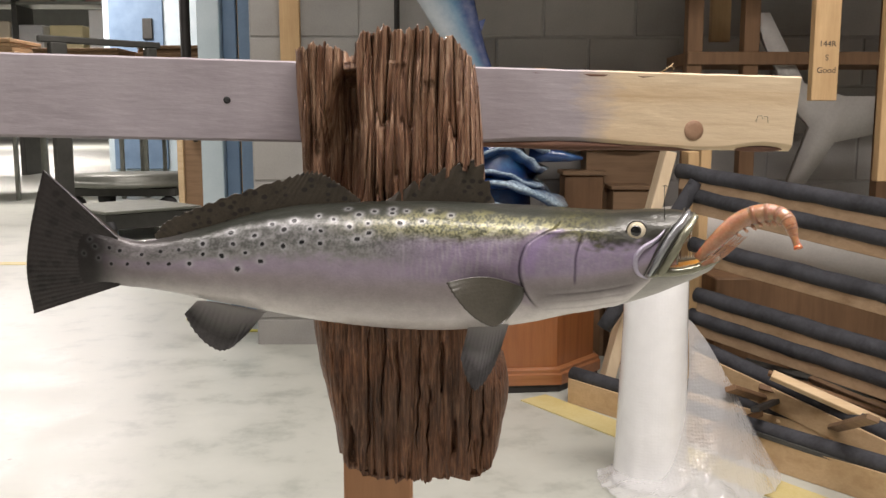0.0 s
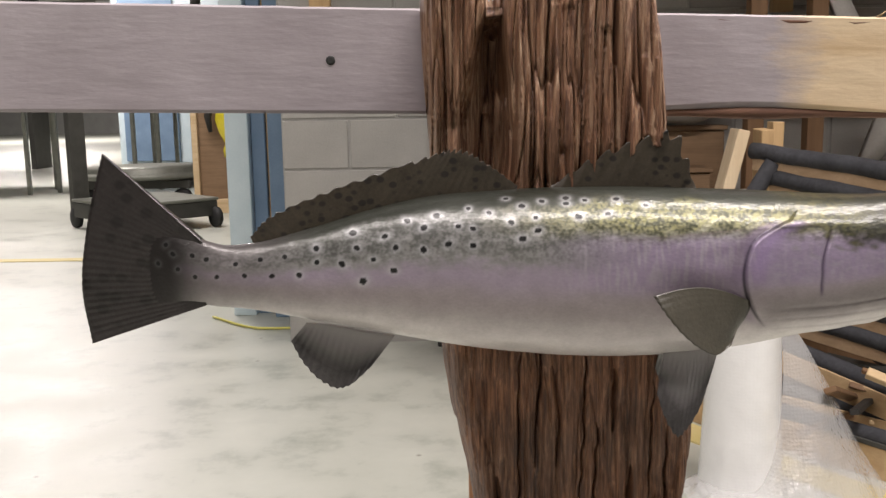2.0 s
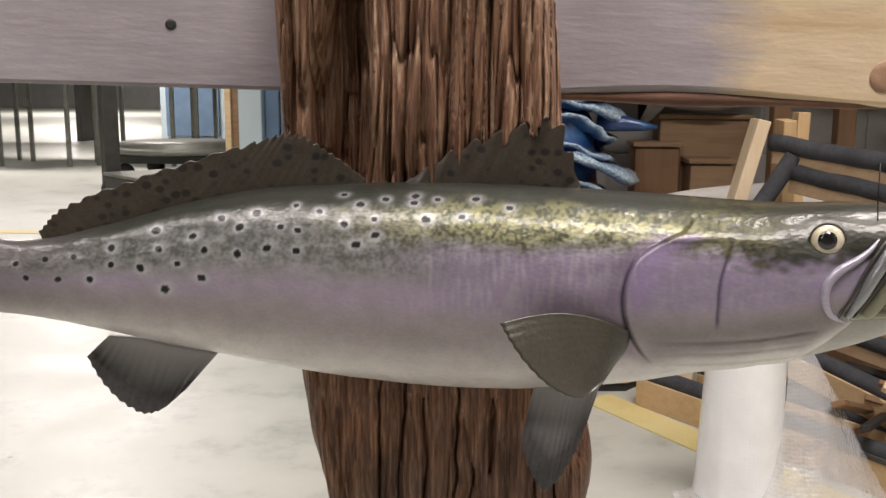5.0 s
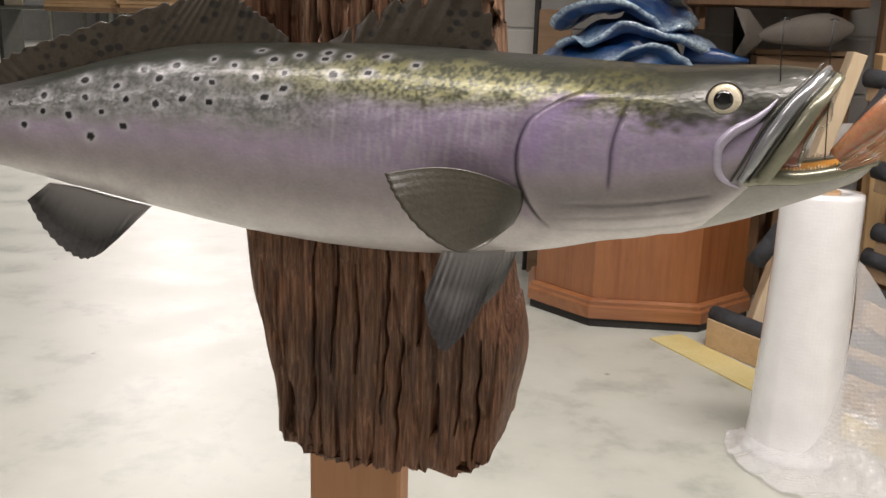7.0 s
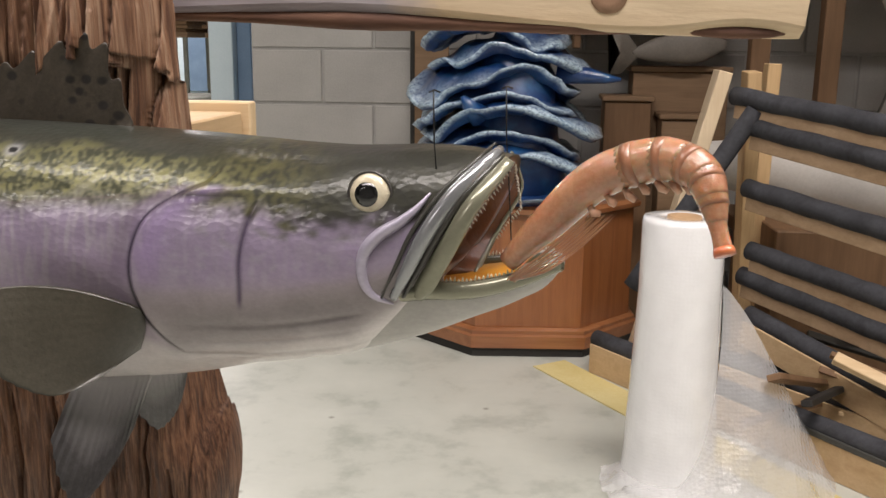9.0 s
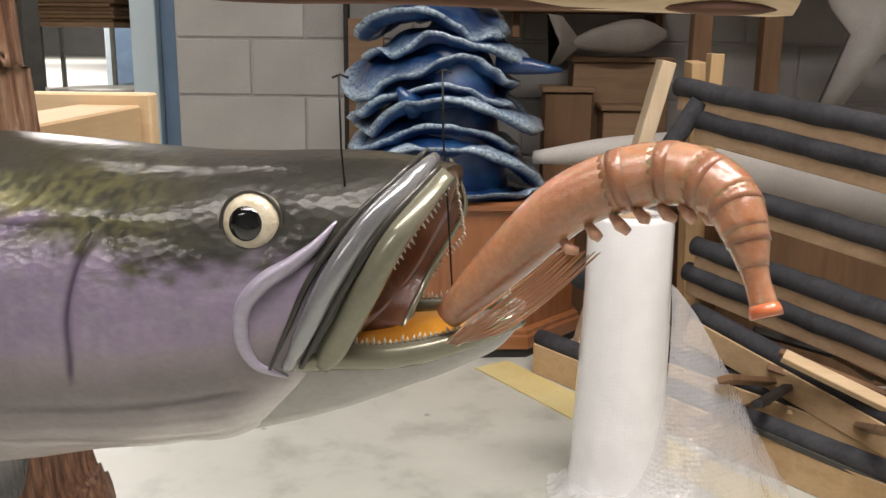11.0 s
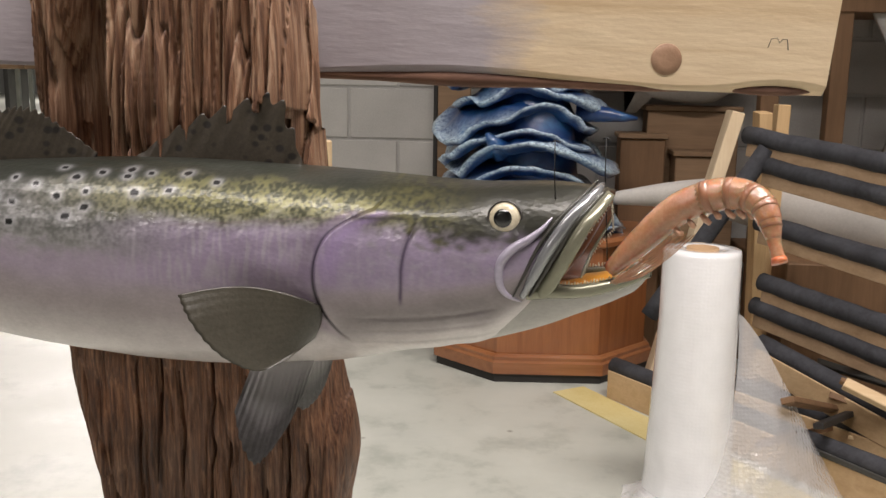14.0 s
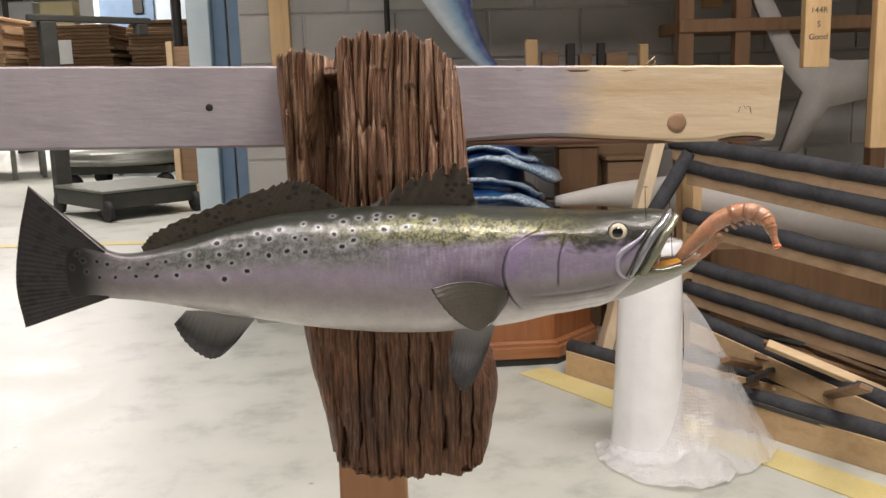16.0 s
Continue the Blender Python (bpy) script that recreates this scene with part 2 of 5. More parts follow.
def rail_material():
    m, nt, b = nodes_of("half_painted_pine")
    v = coords(nt)
    sep = nt.nodes.new("ShaderNodeSeparateXYZ")
    link(nt, v, sep.inputs[0])
    g = coords(nt, (0.05, 1, 1))
    broad, grain = noise_tex(nt, g, 22, 3), noise_tex(nt, g, 260, 6, 0.7)
    wood = ramp(nt, broad, (0.3, (0.6, 0.43, 0.25)), (0.5, (0.74, 0.59, 0.4)), (0.7, (0.7, 0.53, 0.33)))
    wood = mix(nt, 0.25, wood, ramp(nt, grain, (0.35, (0.5, 0.33, 0.18)), (0.65, (0.76, 0.62, 0.43))))
    paint = ramp(nt, noise_tex(nt, v, 9, 6), (0.3, (0.33, 0.29, 0.31)), (0.7, (0.43, 0.385, 0.41)))
    paint = mix(nt, 0.07, paint, ramp(nt, grain, (0.35, (0.25, 0.22, 0.23)), (0.65, (0.46, 0.42, 0.44))))
    add = nt.nodes.new("ShaderNodeMath")
    add.operation = "MULTIPLY_ADD"
    link(nt, noise_tex(nt, coords(nt, (0.6, 1, 2.2)), 20, 6, 0.7), add.inputs[0])
    add.inputs[1].default_value = 0.11
    link(nt, sep.outputs["X"], add.inputs[2])
    fade = nt.nodes.new("ShaderNodeMapRange")
    fade.inputs["From Min"].default_value, fade.inputs["From Max"].default_value = -0.222, -0.165
    link(nt, add.outputs[0], fade.inputs["Value"])
    c = mix(nt, fade.outputs[0], paint, wood)
    link(nt, c, b.inputs["Base Color"])
    b.inputs["Roughness"].default_value = 0.6
    drips = nt.nodes.new("ShaderNodeTexWave")
    drips.inputs["Scale"].default_value, drips.inputs["Distortion"].default_value, drips.inputs["Detail"].default_value = 5, 14, 4
    link(nt, coords(nt, (0.5, 1, 3)), drips.inputs["Vector"])
    n1 = bump(nt, b, noise_tex(nt, coords(nt, (0.35, 1, 1.6)), 34, 6, 0.62), 0.35, 0.003, bump(nt, b, drips.outputs["Fac"], 0.12, 0.0025))
    bump(nt, b, grain, 0.04, 0.0012, n1)
    return m


RAIL_MAT = rail_material()
BARK = surface("dark_wane", (0.07, 0.03, 0.02), (0.2, 0.1, 0.06), 30, 0.8, stretch=(0.2, 1, 1))
KNOT = surface("pine_knot", (0.3, 0.17, 0.1), (0.45, 0.28, 0.18), 40, 0.6)
INK = surface("black_ink", (0.02, 0.02, 0.02), (0.04, 0.04, 0.04), 20, 0.6)
rail = root("timber_rail", RAIL, "half-painted pine timber rail carrying the driftwood plank", "timber")


def rail_body():
    n = 90
    rings = []
    for i in range(n + 1):
        x = -1.75 + 1.755 * i / n
        wane = 0.010 * math.exp(-((x + 0.29) / 0.12) ** 2) + 0.009 * math.exp(-((x + 0.03) / 0.045) ** 2)
        w = 0.0012 * noise.noise((x * 9, 0, 0))
        t = 0.0006 * noise.noise((x * 40, 3, 0))
        prof = [(0.001, wane + 0.001), (0, wane + 0.003), (0, 0.0915 + t), (0.0025, 0.0935 + t), (0.0355, 0.0935 + t), (0.038, 0.0915), (0.038, 0.002), (0.036, 0), (wane * 0.9 + 0.002, 0)]
        rings.append([(x + 0.007 * (z / 0.0935) * (1 if i == n else 0), y + w, z) for y, z in prof])
    return loft(rings)


part("board", rail_body(), RAIL_MAT, rail, m=RAIL, smooth=False)
part("wane", join(tube([(-0.47 + 0.4 * k / 14, 0.0065, 0.0025) for k in range(15)], lambda t: 0.001 + (0.0045 + 0.001 * math.sin(17 * t)) * math.sin(math.pi * t) ** 0.7, 8),
                  tube([(-0.075 + 0.07 * k / 8, 0.006, 0.003) for k in range(9)], lambda t: 0.001 + 0.0035 * math.sin(math.pi * t) ** 0.6, 8)), BARK, rail, "dark bark edge", RAIL)
part("top_wane", tube([(-0.36 + 0.2 * k / 12, 0.0008 + 0.001, 0.0885 + 0.0015 * math.sin(k * 1.7)) for k in range(13)], lambda t: 0.0006 + 0.0022 * abs(math.sin(9 * t)) * math.sin(math.pi * t) ** 0.6, 8), BARK, rail, "rough dark edge", RAIL)


def disc(r, h, n=20, sx=1.0, sz=1.0):
    bm = lathe([(r, 0), (r * 0.97, h), (r * 0.5, h * 1.1)], n)
    bm.transform(pose(0, 0, 0, 90) @ Matrix.Diagonal((sx, sz, 1, 1)))
    return bm


part("knot", disc(0.0125, 0.0006, 24, 1, 1.0), KNOT, rail, "round brown knot", RAIL @ pose(-0.125, 0.0, 0.024))
part("knot_hole", disc(0.0042, 0.0006, 16), INK, rail, "dark hole", RAIL @ pose(-0.69, 0.0, 0.047))
part("pencil_mark", tube([(-0.045, -0.0003, 0.036), (-0.043, -0.0003, 0.043), (-0.038, -0.0003, 0.044), (-0.036, -0.0003, 0.040), (-0.034, -0.0003, 0.043), (-0.03, -0.0003, 0.043), (-0.0285, -0.0003, 0.035)], 0.0005, 5), INK, rail, "pencil squiggle", RAIL)
part("splinter", join(tube([(-0.168, 0.003, 0.093), (-0.164, 0.001, 0.098), (-0.158, 0.002, 0.1015), (-0.154, 0.003, 0.0985), (-0.157, 0.004, 0.094)], 0.0006, 5),
                      tube([(-0.172, 0.003, 0.093), (-0.165, 0.001, 0.097), (-0.155, 0.003, 0.1045)], 0.0005, 5)), PINE_X, rail, "curled wood splinter", RAIL)
thing("support_post", stick((-0.085, 1.143, 0), (-0.085, 1.143, 1.05), 0.089, 0.038, 0.003), POSTWOOD, "reddish pine post standing on the concrete floor", "post", pose(-0.085, 1.143, 0), smooth=False)


# ---- driftwood ----
def driftwood_material():
    m, nt, b = nodes_of("weathered_driftwood")
    v = coords(nt, (1, 1, 0.045))
    a, g = noise_tex(nt, v, 60, 5, 0.6), noise_tex(nt, v, 420, 6, 0.7)
    blot = noise_tex(nt, coords(nt), 14, 4)
    c = ramp(nt, a, (0.32, (0.028, 0.012, 0.008)), (0.46, (0.105, 0.052, 0.032)), (0.58, (0.18, 0.095, 0.06)), (0.72, (0.3, 0.175, 0.115)))
    c = mix(nt, 0.55, c, ramp(nt, g, (0.38, (0.022, 0.009, 0.006)), (0.5, (0.15, 0.07, 0.04)), (0.64, (0.44, 0.25, 0.15))))
    c = mix(nt, ramp(nt, blot, (0.4, (0, 0, 0)), (0.65, (0.55, 0.55, 0.55))), c, ramp(nt, g, (0.36, (0.1, 0.034, 0.018)), (0.64, (0.44, 0.19, 0.085))))
    sep = nt.nodes.new("ShaderNodeSeparateXYZ")
    link(nt, coords(nt), sep.inputs[0])
    worn = nt.nodes.new("ShaderNodeMapRange")
    worn.inputs["From Min"].default_value, worn.inputs["From Max"].default_value, worn.inputs["To Max"].default_value = 0.2, 0.36, 0.55
    link(nt, sep.outputs["Z"], worn.inputs["Value"])
    pale = ramp(nt, noise_tex(nt, v, 150, 6, 0.65), (0.4, (0.07, 0.032, 0.018)), (0.5, (0.3, 0.165, 0.095)), (0.64, (0.66, 0.47, 0.32)))
    c = mix(nt, worn.outputs[0], c, pale)
    link(nt, c, b.inputs["Base Color"])
    b.inputs["Roughness"].default_value = 0.5
    n1 = bump(nt, b, a, 0.8, 0.003)
    bump(nt, b, g, 0.9, 0.0014, n1)
    return m


def driftwood():
    left = smooth_curve([0.58, 0.62, 0.70, 0.78, 0.95, 1.01, 1.10], [-0.126, -0.132, -0.149, -0.158, -0.163, -0.167, -0.169])
    right = smooth_curve([0.58, 0.64, 0.725, 0.95, 1.056, 1.10], [0.069, 0.079, 0.067, 0.049, 0.041, 0.032])
    top = smooth_curve([-0.17, -0.12, -0.105, -0.09, -0.046, 0.004, 0.02, 0.042], [1.079, 1.083, 1.078, 1.092, 1.101, 1.091, 1.082, 1.060])
    low = smooth_curve([-0.133, -0.115, -0.083, -0.029, 0.011, 0.057, 0.075], [0.616, 0.606, 0.591, 0.584, 0.588, 0.602, 0.64])
    nf, nb, rows = 310, 40, 330
    ragged = smooth_curve([-0.1, -0.06, -0.02, 0.0, 0.02, 0.045], [0.898, 0.902, 0.912, 0.937, 0.95, 0.94])
    rings = []
    for k in range(rows + 1):
        v = k / rows
        zm = 0.59 + v * 0.49
        l, r = float(left(zm)), float(right(zm))
        ring = []
        for i in range(nf + nb):
            if i < nf:
                u = i / (nf - 1)
                x = l + (r - l) * u
                edge = min(u, 1 - u)
                y = 1.012 + 0.045 * (1 - min(1, edge / 0.10)) ** 2.2
                front = 1
            else:
                u = 1 - (i - nf + 1) / (nb + 1)
                x, y, front = l + (r - l) * u, 1.072, 0
            zt = float(top(x)) + 0.008 * noise.noise((x * 160, y * 60, 0)) + 0.005 * noise.noise((x * 420, y * 60, 4))
            zb = float(low(x)) + 0.009 * noise.noise((x * 120, y * 60, 9)) + 0.005 * noise.noise((x * 400, y * 60, 7)) + 0.026 * math.exp(-((x - 0.0145) / 0.0022) ** 4) + 0.02 * math.exp(-((x + 0.106) / 0.003) ** 4)
            if not front:
                zt -= 0.014
                zb += 0.008
            z = zb + v * (zt - zb)
            if front:
                s = 0.22 * math.sin(z * 9) * 0.01
                q = (x + s + 0.002 * noise.noise((x * 30, 0, z * 12)))
                bend = q + 0.003 * noise.noise((q * 40, 4.0, z * 9))
                deep = abs(noise.noise((bend * 46, 1.7, z * 3.2)))
                mid = abs(noise.noise((bend * 135, 5.1, z * 7)))
                fine = noise.noise((bend * 430, 8.3, z * 12))
                thread = noise.noise((bend * 1100, 3.3, z * 22))
                hollow = noise.noise((q * 22, 2.2, z * 3.5))
                upper = min(1, max(0, (z - 0.82) / 0.08))
                rough = 0.27 + 0.83 * upper
                y += rough * (-0.019 * min(deep**0.6 * 1.4, 0.9) - 0.009 * min(mid**0.7 * 1.7, 0.9) - 0.0042 * fine - 0.0022 * thread - 0.006 * hollow) + 0.014 * rough
                y += (0.12 + 0.88 * upper) * (0.011 * math.exp(-(deep / 0.022) ** 2) + 0.0035 * math.exp(-(mid / 0.03) ** 2))
                # splinters that end at different heights
                for width, k0 in ((95, 0.0), (210, 40.0)):
                    cell = math.floor(bend * width + 0.6 * noise.noise((z * 14, k0, width)))
                    lift = math.floor(z * 3.2 + 5 * noise.noise((cell * 0.37, 1.0, k0)))
                    y -= (0.006 if width < 100 else 0.0035) * (0.2 + 0.8 * upper) * noise.noise((cell * 0.71, 9.1 + k0, lift * 0.83))
                # flakes of the smoother foot
                y -= (1 - upper) * (0.0035 * max(0, noise.noise((q * 75, 6.0, z * 26))) + 0.0022 * noise.noise((q * 240, 1.0, z * 40)))
                # the upper layer has broken off above the fin
                if 0.84 < z and x > -0.095:
                    brk = float(ragged(x)) + 0.016 * noise.noise((math.floor(bend * 190) * 0.63, 2.0, 0)) + 0.01 * noise.noise((math.floor(bend * 60) * 0.77, 5.0, 0))
                    proud = 0.030 * min(1, max(0, (0.047 - x) / 0.02)) * min(1, max(0, (x + 0.095) / 0.02)) * (1 - 0.6 * min(1, max(0, (z - 0.95) / 0.12)))
                    y += 0.012 if z < brk else -proud
                gx = -0.117 + 0.012 * (z - 0.93) / 0.15 + 0.004 * noise.noise((z * 22, 0, 3))
                wide = 0.006 + 0.0165 * min(1, max(0, (1.065 - z) / 0.10))
                if z > 0.90:
                    y += 0.05 * math.exp(-((x - gx) / wide) ** 4)
                if z < 0.84:
                    for cx, cw, z0, z1 in ((-0.052, 0.0009, 0.66, 0.75), (0.0125, 0.0016, 0.57, 0.66), (-0.002, 0.0018, 0.69, 0.75), (-0.03, 0.0007, 0.62, 0.83), (-0.106, 0.0022, 0.605, 0.65), (-0.088, 0.0006, 0.6, 0.8), (0.03, 0.0008, 0.62, 0.74), (-0.018, 0.0008, 0.6, 0.7), (-0.07, 0.0007, 0.66, 0.82), (0.045, 0.0008, 0.6, 0.7)):
                        if z0 < z < z1:
                            y += 0.009 * math.exp(-((x - cx - 0.02 * (z - z0) - 0.004 * noise.noise((z * 40, cx * 50, 0))) / (cw * (0.4 + math.sin(math.pi * (z - z0) / (z1 - z0))))) ** 2)
                y = min(y, 1.066)
            ring.append((x, y, z))
        rings.append(ring)
    rings.append([(x * 0.97 - 0.002, min(1.06, max(1.03, y)), z - 0.022) for x, y, z in rings[-1]])
    return loft(rings)


thing("driftwood_plank", driftwood(), driftwood_material(), "weathered brown driftwood plank fixed to the timber rail", "driftwood", pose(-0.06, 1.05, 0.585))

# ---- the fish replica ----
axis_y = smooth_curve([-0.4461, -0.4055, -0.3656, -0.3271, -0.2904, -0.2442, -0.178, -0.1, -0.0005, 0.1, 0.2003, 0.29], [0.946, 0.9416, 0.938, 0.9377, 0.9441, 0.954, 0.9664, 0.975, 0.9754, 0.965, 0.9357, 0.908])
fish_top = smooth_curve([-0.3855, -0.348, -0.3225, -0.3005, -0.2545, -0.2086, -0.1616, -0.1138, -0.0155, 0.0819, 0.1753, 0.2382, 0.2581], [0.8927, 0.8847, 0.8775, 0.8786, 0.8891, 0.9016, 0.9106, 0.9135, 0.9154, 0.912, 0.9089, 0.911, 0.9085])
fish_low = smooth_curve([-0.3855, -0.3637, -0.3253, -0.2349, -0.1403, -0.0404, 0.0587, 0.1081, 0.1552, 0.2003, 0.2352, 0.2501, 0.2581], [0.8203, 0.8295, 0.8279, 0.8067, 0.7846, 0.7745, 0.7793, 0.786, 0.7968, 0.8058, 0.8179, 0.835, 0.857])
fish_half = smooth_curve([-0.387, -0.36, -0.29, -0.2, -0.1, 0.0, 0.06, 0.1, 0.14, 0.165, 0.2, 0.24, 0.258], [0.0012, 0.0062, 0.019, 0.037, 0.053, 0.058, 0.0585, 0.054, 0.0485, 0.045, 0.039, 0.0305, 0.025])
shear = smooth_curve([-0.39, 0.06, 0.14, 0.2, 0.258], [0, 0, 0.15, 0.33, 0.5])


def slope_y(X):
    return (float(axis_y(X + 0.004)) - float(axis_y(X - 0.004))) / 0.008


def skin_y(x, z, side=1):
    """Depth of the fish's flank at x, z: side 1 is the shown one, -1 the hidden one."""
    X = x
    for _ in range(14):
        zt, zb, w = float(fish_top(X)), float(fish_low(X)), float(fish_half(X))
        u = min(1, max(-1, (z - (zt + zb) / 2) / ((zt - zb) / 2)))
        s = abs(u) ** (1 / 0.86)
        off = -side * w * max(0.0, 1 - s * s) ** 0.475
        X = min(0.2575, max(-0.36, x - float(shear(X)) * (z - 0.91) + slope_y(X) * off))
    return float(axis_y(X)) + off

SPOTS = [tuple(int(n) / 1000 for n in pair.split()) for pair in "-100 909, -88 904, -72 907, -53 909, -53 905, -38 907, -13 908, 8 903, -45 896, -22 898, -78 896, -97 892, -77 886, -89 880, -114 899, -130 903, -155 898, -178 894, -165 889, -138 890, -127 888, -146 877, -127 875, -166 873, -196 883, -205 866, -229 863, -187 874, -221 886, -218 875, -249 864, -249 875, -189 857, -213 849, -263 855, -274 869, -284 854, -293 867, -305 855, -312 864, -335 868, -346 871, -327 854, -345 854, -362 872, -368 879, -359 860, -375 864".split(", ")]


def lacquer(name, rough=0.22, metal=0.25, scale_bump=True, paint_attr=True, colour=(0.5, 0.5, 0.5)):
    m, nt, b = nodes_of(name)
    v = coords(nt)
    fine = noise_tex(nt, coords(nt, (1, 1, 1.6)), 330, 4, 0.7)
    soft = noise_tex(nt, v, 70, 4)
    if paint_attr:
        at = nt.nodes.new("ShaderNodeAttribute")
        at.attribute_name = "paint"
        c = at.outputs["Color"]
    else:
        c = colour
    c = mix(nt, 0.13, c, mix(nt, 1.0, c, ramp(nt, fine, (0.35, (0.45, 0.45, 0.47)), (0.65, (1.25, 1.25, 1.25))), "MULTIPLY"))
    c = mix(nt, 0.25, c, mix(nt, 1.0, c, ramp(nt, soft, (0.35, (0.7, 0.7, 0.7)), (0.65, (1.15, 1.15, 1.15))), "MULTIPLY"))
    link(nt, c, b.inputs["Base Color"])
    b.inputs["Roughness"].default_value, b.inputs["Metallic"].default_value = rough + 0.2, metal
    b.inputs["Specular IOR Level"].default_value = 0.4
    b.inputs["Coat Weight"].default_value, b.inputs["Coat Roughness"].default_value = 0.42, 0.15
    if scale_bump:
        vo = nt.nodes.new("ShaderNodeTexVoronoi")
        vo.inputs["Scale"].default_value = 330
        link(nt, coords(nt, (0.75, 1, 1.15)), vo.inputs["Vector"])
        n1 = bump(nt, b, vo.outputs["Distance"], 0.17, 0.0009)
        bump(nt, b, soft, 0.12, 0.002, n1)
    return m


def fish_paint(P, v, side):
    """Airbrushed colours of the fish by place, with some shade and sheen put in: P in the world, v from belly 0 to back
    1.
    """
    x, z = P[:, 0], P[:, 2]

    def lerp(c, d, f):
        return c * (1 - f[:, None]) + np.array(d) * f[:, None]

    def step(a, b, t):
        t = np.clip((t - a) / (b - a), 0, 1)
        return t * t * (3 - 2 * t)

    def cloud(fx, fz, k):
        return np.array([noise.noise((p * fx, k, q * fz)) for p, q in zip(x, z)])
    n1, n2, n3, n4 = cloud(26, 50, 0.3), cloud(150, 230, 2.3), cloud(430, 560, 5.3), cloud(330, 70, 8.1)
    fleck = np.clip(0.5 + 1.1 * n3 + 0.7 * n2, 0, 1)
    wav = v + 0.035 * n1
    c = np.tile(np.array([0.68, 0.64, 0.63]), (len(x), 1))
    c = lerp(c, (0.50, 0.46, 0.46), step(0.04, 0.22, wav))
    c = lerp(c, (0.33, 0.285, 0.295), step(0.13, 0.38, wav))
    c = lerp(c, (0.38, 0.32, 0.395), step(0.36, 0.54, wav))
    # silver flank, flecked, turning dark towards the back
    c = lerp(c, (0.31, 0.305, 0.295), step(0.54, 0.66, wav + 0.04 * n2))
    c = lerp(c, (0.075, 0.08, 0.065), 0.68 * step(0.56, 0.72, wav) * fleck)
    fore = step(-0.15, 0.0, x)
    # lilac runs higher towards the head, with fine upright streaks
    lilac = step(0.42, 0.52, wav) * (1 - step(0.70, 0.79, wav)) * step(-0.09, 0.02, x)
    c = lerp(c, (0.36, 0.285, 0.41), 0.85 * lilac)
    c = lerp(c, (0.46, 0.42, 0.46), np.clip(lilac * (0.12 + 1.5 * n4), 0, 0.6))
    # gold-olive shoulder: olive paint, with its golden sheen put into the colour
    gold = step(0.73, 0.83, wav + 0.03 * n2) * (1 - step(0.93, 0.985, wav)) * fore
    c = lerp(c, (0.34, 0.325, 0.11), np.clip(gold * (0.9 - 0.6 * fleck), 0, 0.85))
    c = lerp(c, (0.055, 0.06, 0.025), np.clip(gold * (fleck - 0.3) * 1.4, 0, 0.85))
    c = lerp(c, (0.045, 0.05, 0.036), np.clip(0.85 * step(0.80, 0.99, wav + 0.04 * n2) * (1 - 0.55 * fore) + 0.85 * step(0.91, 0.98, wav), 0, 0.95))
    # back dimmed further: its weaker light is put into the colour
    c *= (1 - 0.42 * step(0.60, 0.84, wav + 0.05 * n2) * (1 - 0.45 * fore))[:, None]
    c *= (1 - 0.2 * gold)[:, None]
    # head: flecked olive crown over lilac cheeks
    head = step(0.085, 0.10, x)
    c = lerp(c, (0.33, 0.27, 0.38), 0.65 * head * step(0.40, 0.52, wav) * (1 - step(0.72, 0.82, wav)))
    c = lerp(c, (0.40, 0.36, 0.43), np.clip(head * step(0.42, 0.55, wav) * (1 - step(0.7, 0.8, wav)) * (n2 + 0.4 * n3 - 0.08) * 1.6, 0, 0.6))
    crown = step(0.095, 0.15, x) * step(0.62, 0.86, wav + 0.10 * n2)
    c = lerp(c, (0.075, 0.072, 0.032), 0.9 * crown)
    c = lerp(c, (0.024, 0.025, 0.017), np.clip(1.1 * crown * fleck, 0, 0.9))
    c = lerp(c, (0.17, 0.16, 0.06), np.clip(crown * (n2 - 0.15) * 1.6, 0, 0.45))
    # upper head darkened too, so that its dim light sits in the colour
    c = lerp(c, (0.028, 0.028, 0.021), 0.92 * step(0.14, 0.185, x) * step(0.62, 0.76, wav + 0.05 * n2))
    c = lerp(c, (0.2, 0.175, 0.18), 0.7 * head * step(0.1, 0.26, wav) * (1 - step(0.3, 0.45, wav)))
    # flank behind the gill and under the pectoral fin's root: shade put into the colour
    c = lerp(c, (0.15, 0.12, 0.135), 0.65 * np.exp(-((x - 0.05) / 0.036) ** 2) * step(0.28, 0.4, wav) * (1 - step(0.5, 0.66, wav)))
    # throat folds: dark lines put the crease shade into the colour
    for zc0 in (0.812, 0.821, 0.830):
        line = np.exp(-((z - zc0 - 0.16 * (x - 0.15) - 1.2 * (x - 0.15) ** 2) / 0.0011) ** 2) * step(0.095, 0.12, x) * (1 - step(0.18, 0.2, x))
        c = lerp(c, (0.18, 0.155, 0.16), 0.25 * line)
    # tail stalk darkens into the tail fin
    c = lerp(c, (0.17, 0.15, 0.155), 0.55 * step(-0.24, -0.33, x))
    c = lerp(c, (0.022, 0.019, 0.018), step(-0.325, -0.368, x))
    # dark gill edge, pale rim behind it, cheek crease, lateral line
    gill = GILL(z)
    inside = step(0.806, 0.82, z) * (1 - step(0.888, 0.893, z))
    c = lerp(c, (0.2, 0.15, 0.22), 0.6 * np.exp(-((x - gill + 0.006) / 0.006) ** 2) * inside)
    c = lerp(c, (0.02, 0.016, 0.022), 0.95 * np.exp(-((x - gill) / 0.0012) ** 2) * inside)
    c = lerp(c, (0.34, 0.24, 0.46), 0.55 * np.exp(-((x - gill - 0.010) / 0.008) ** 2) * inside * step(0.84, 0.86, z))
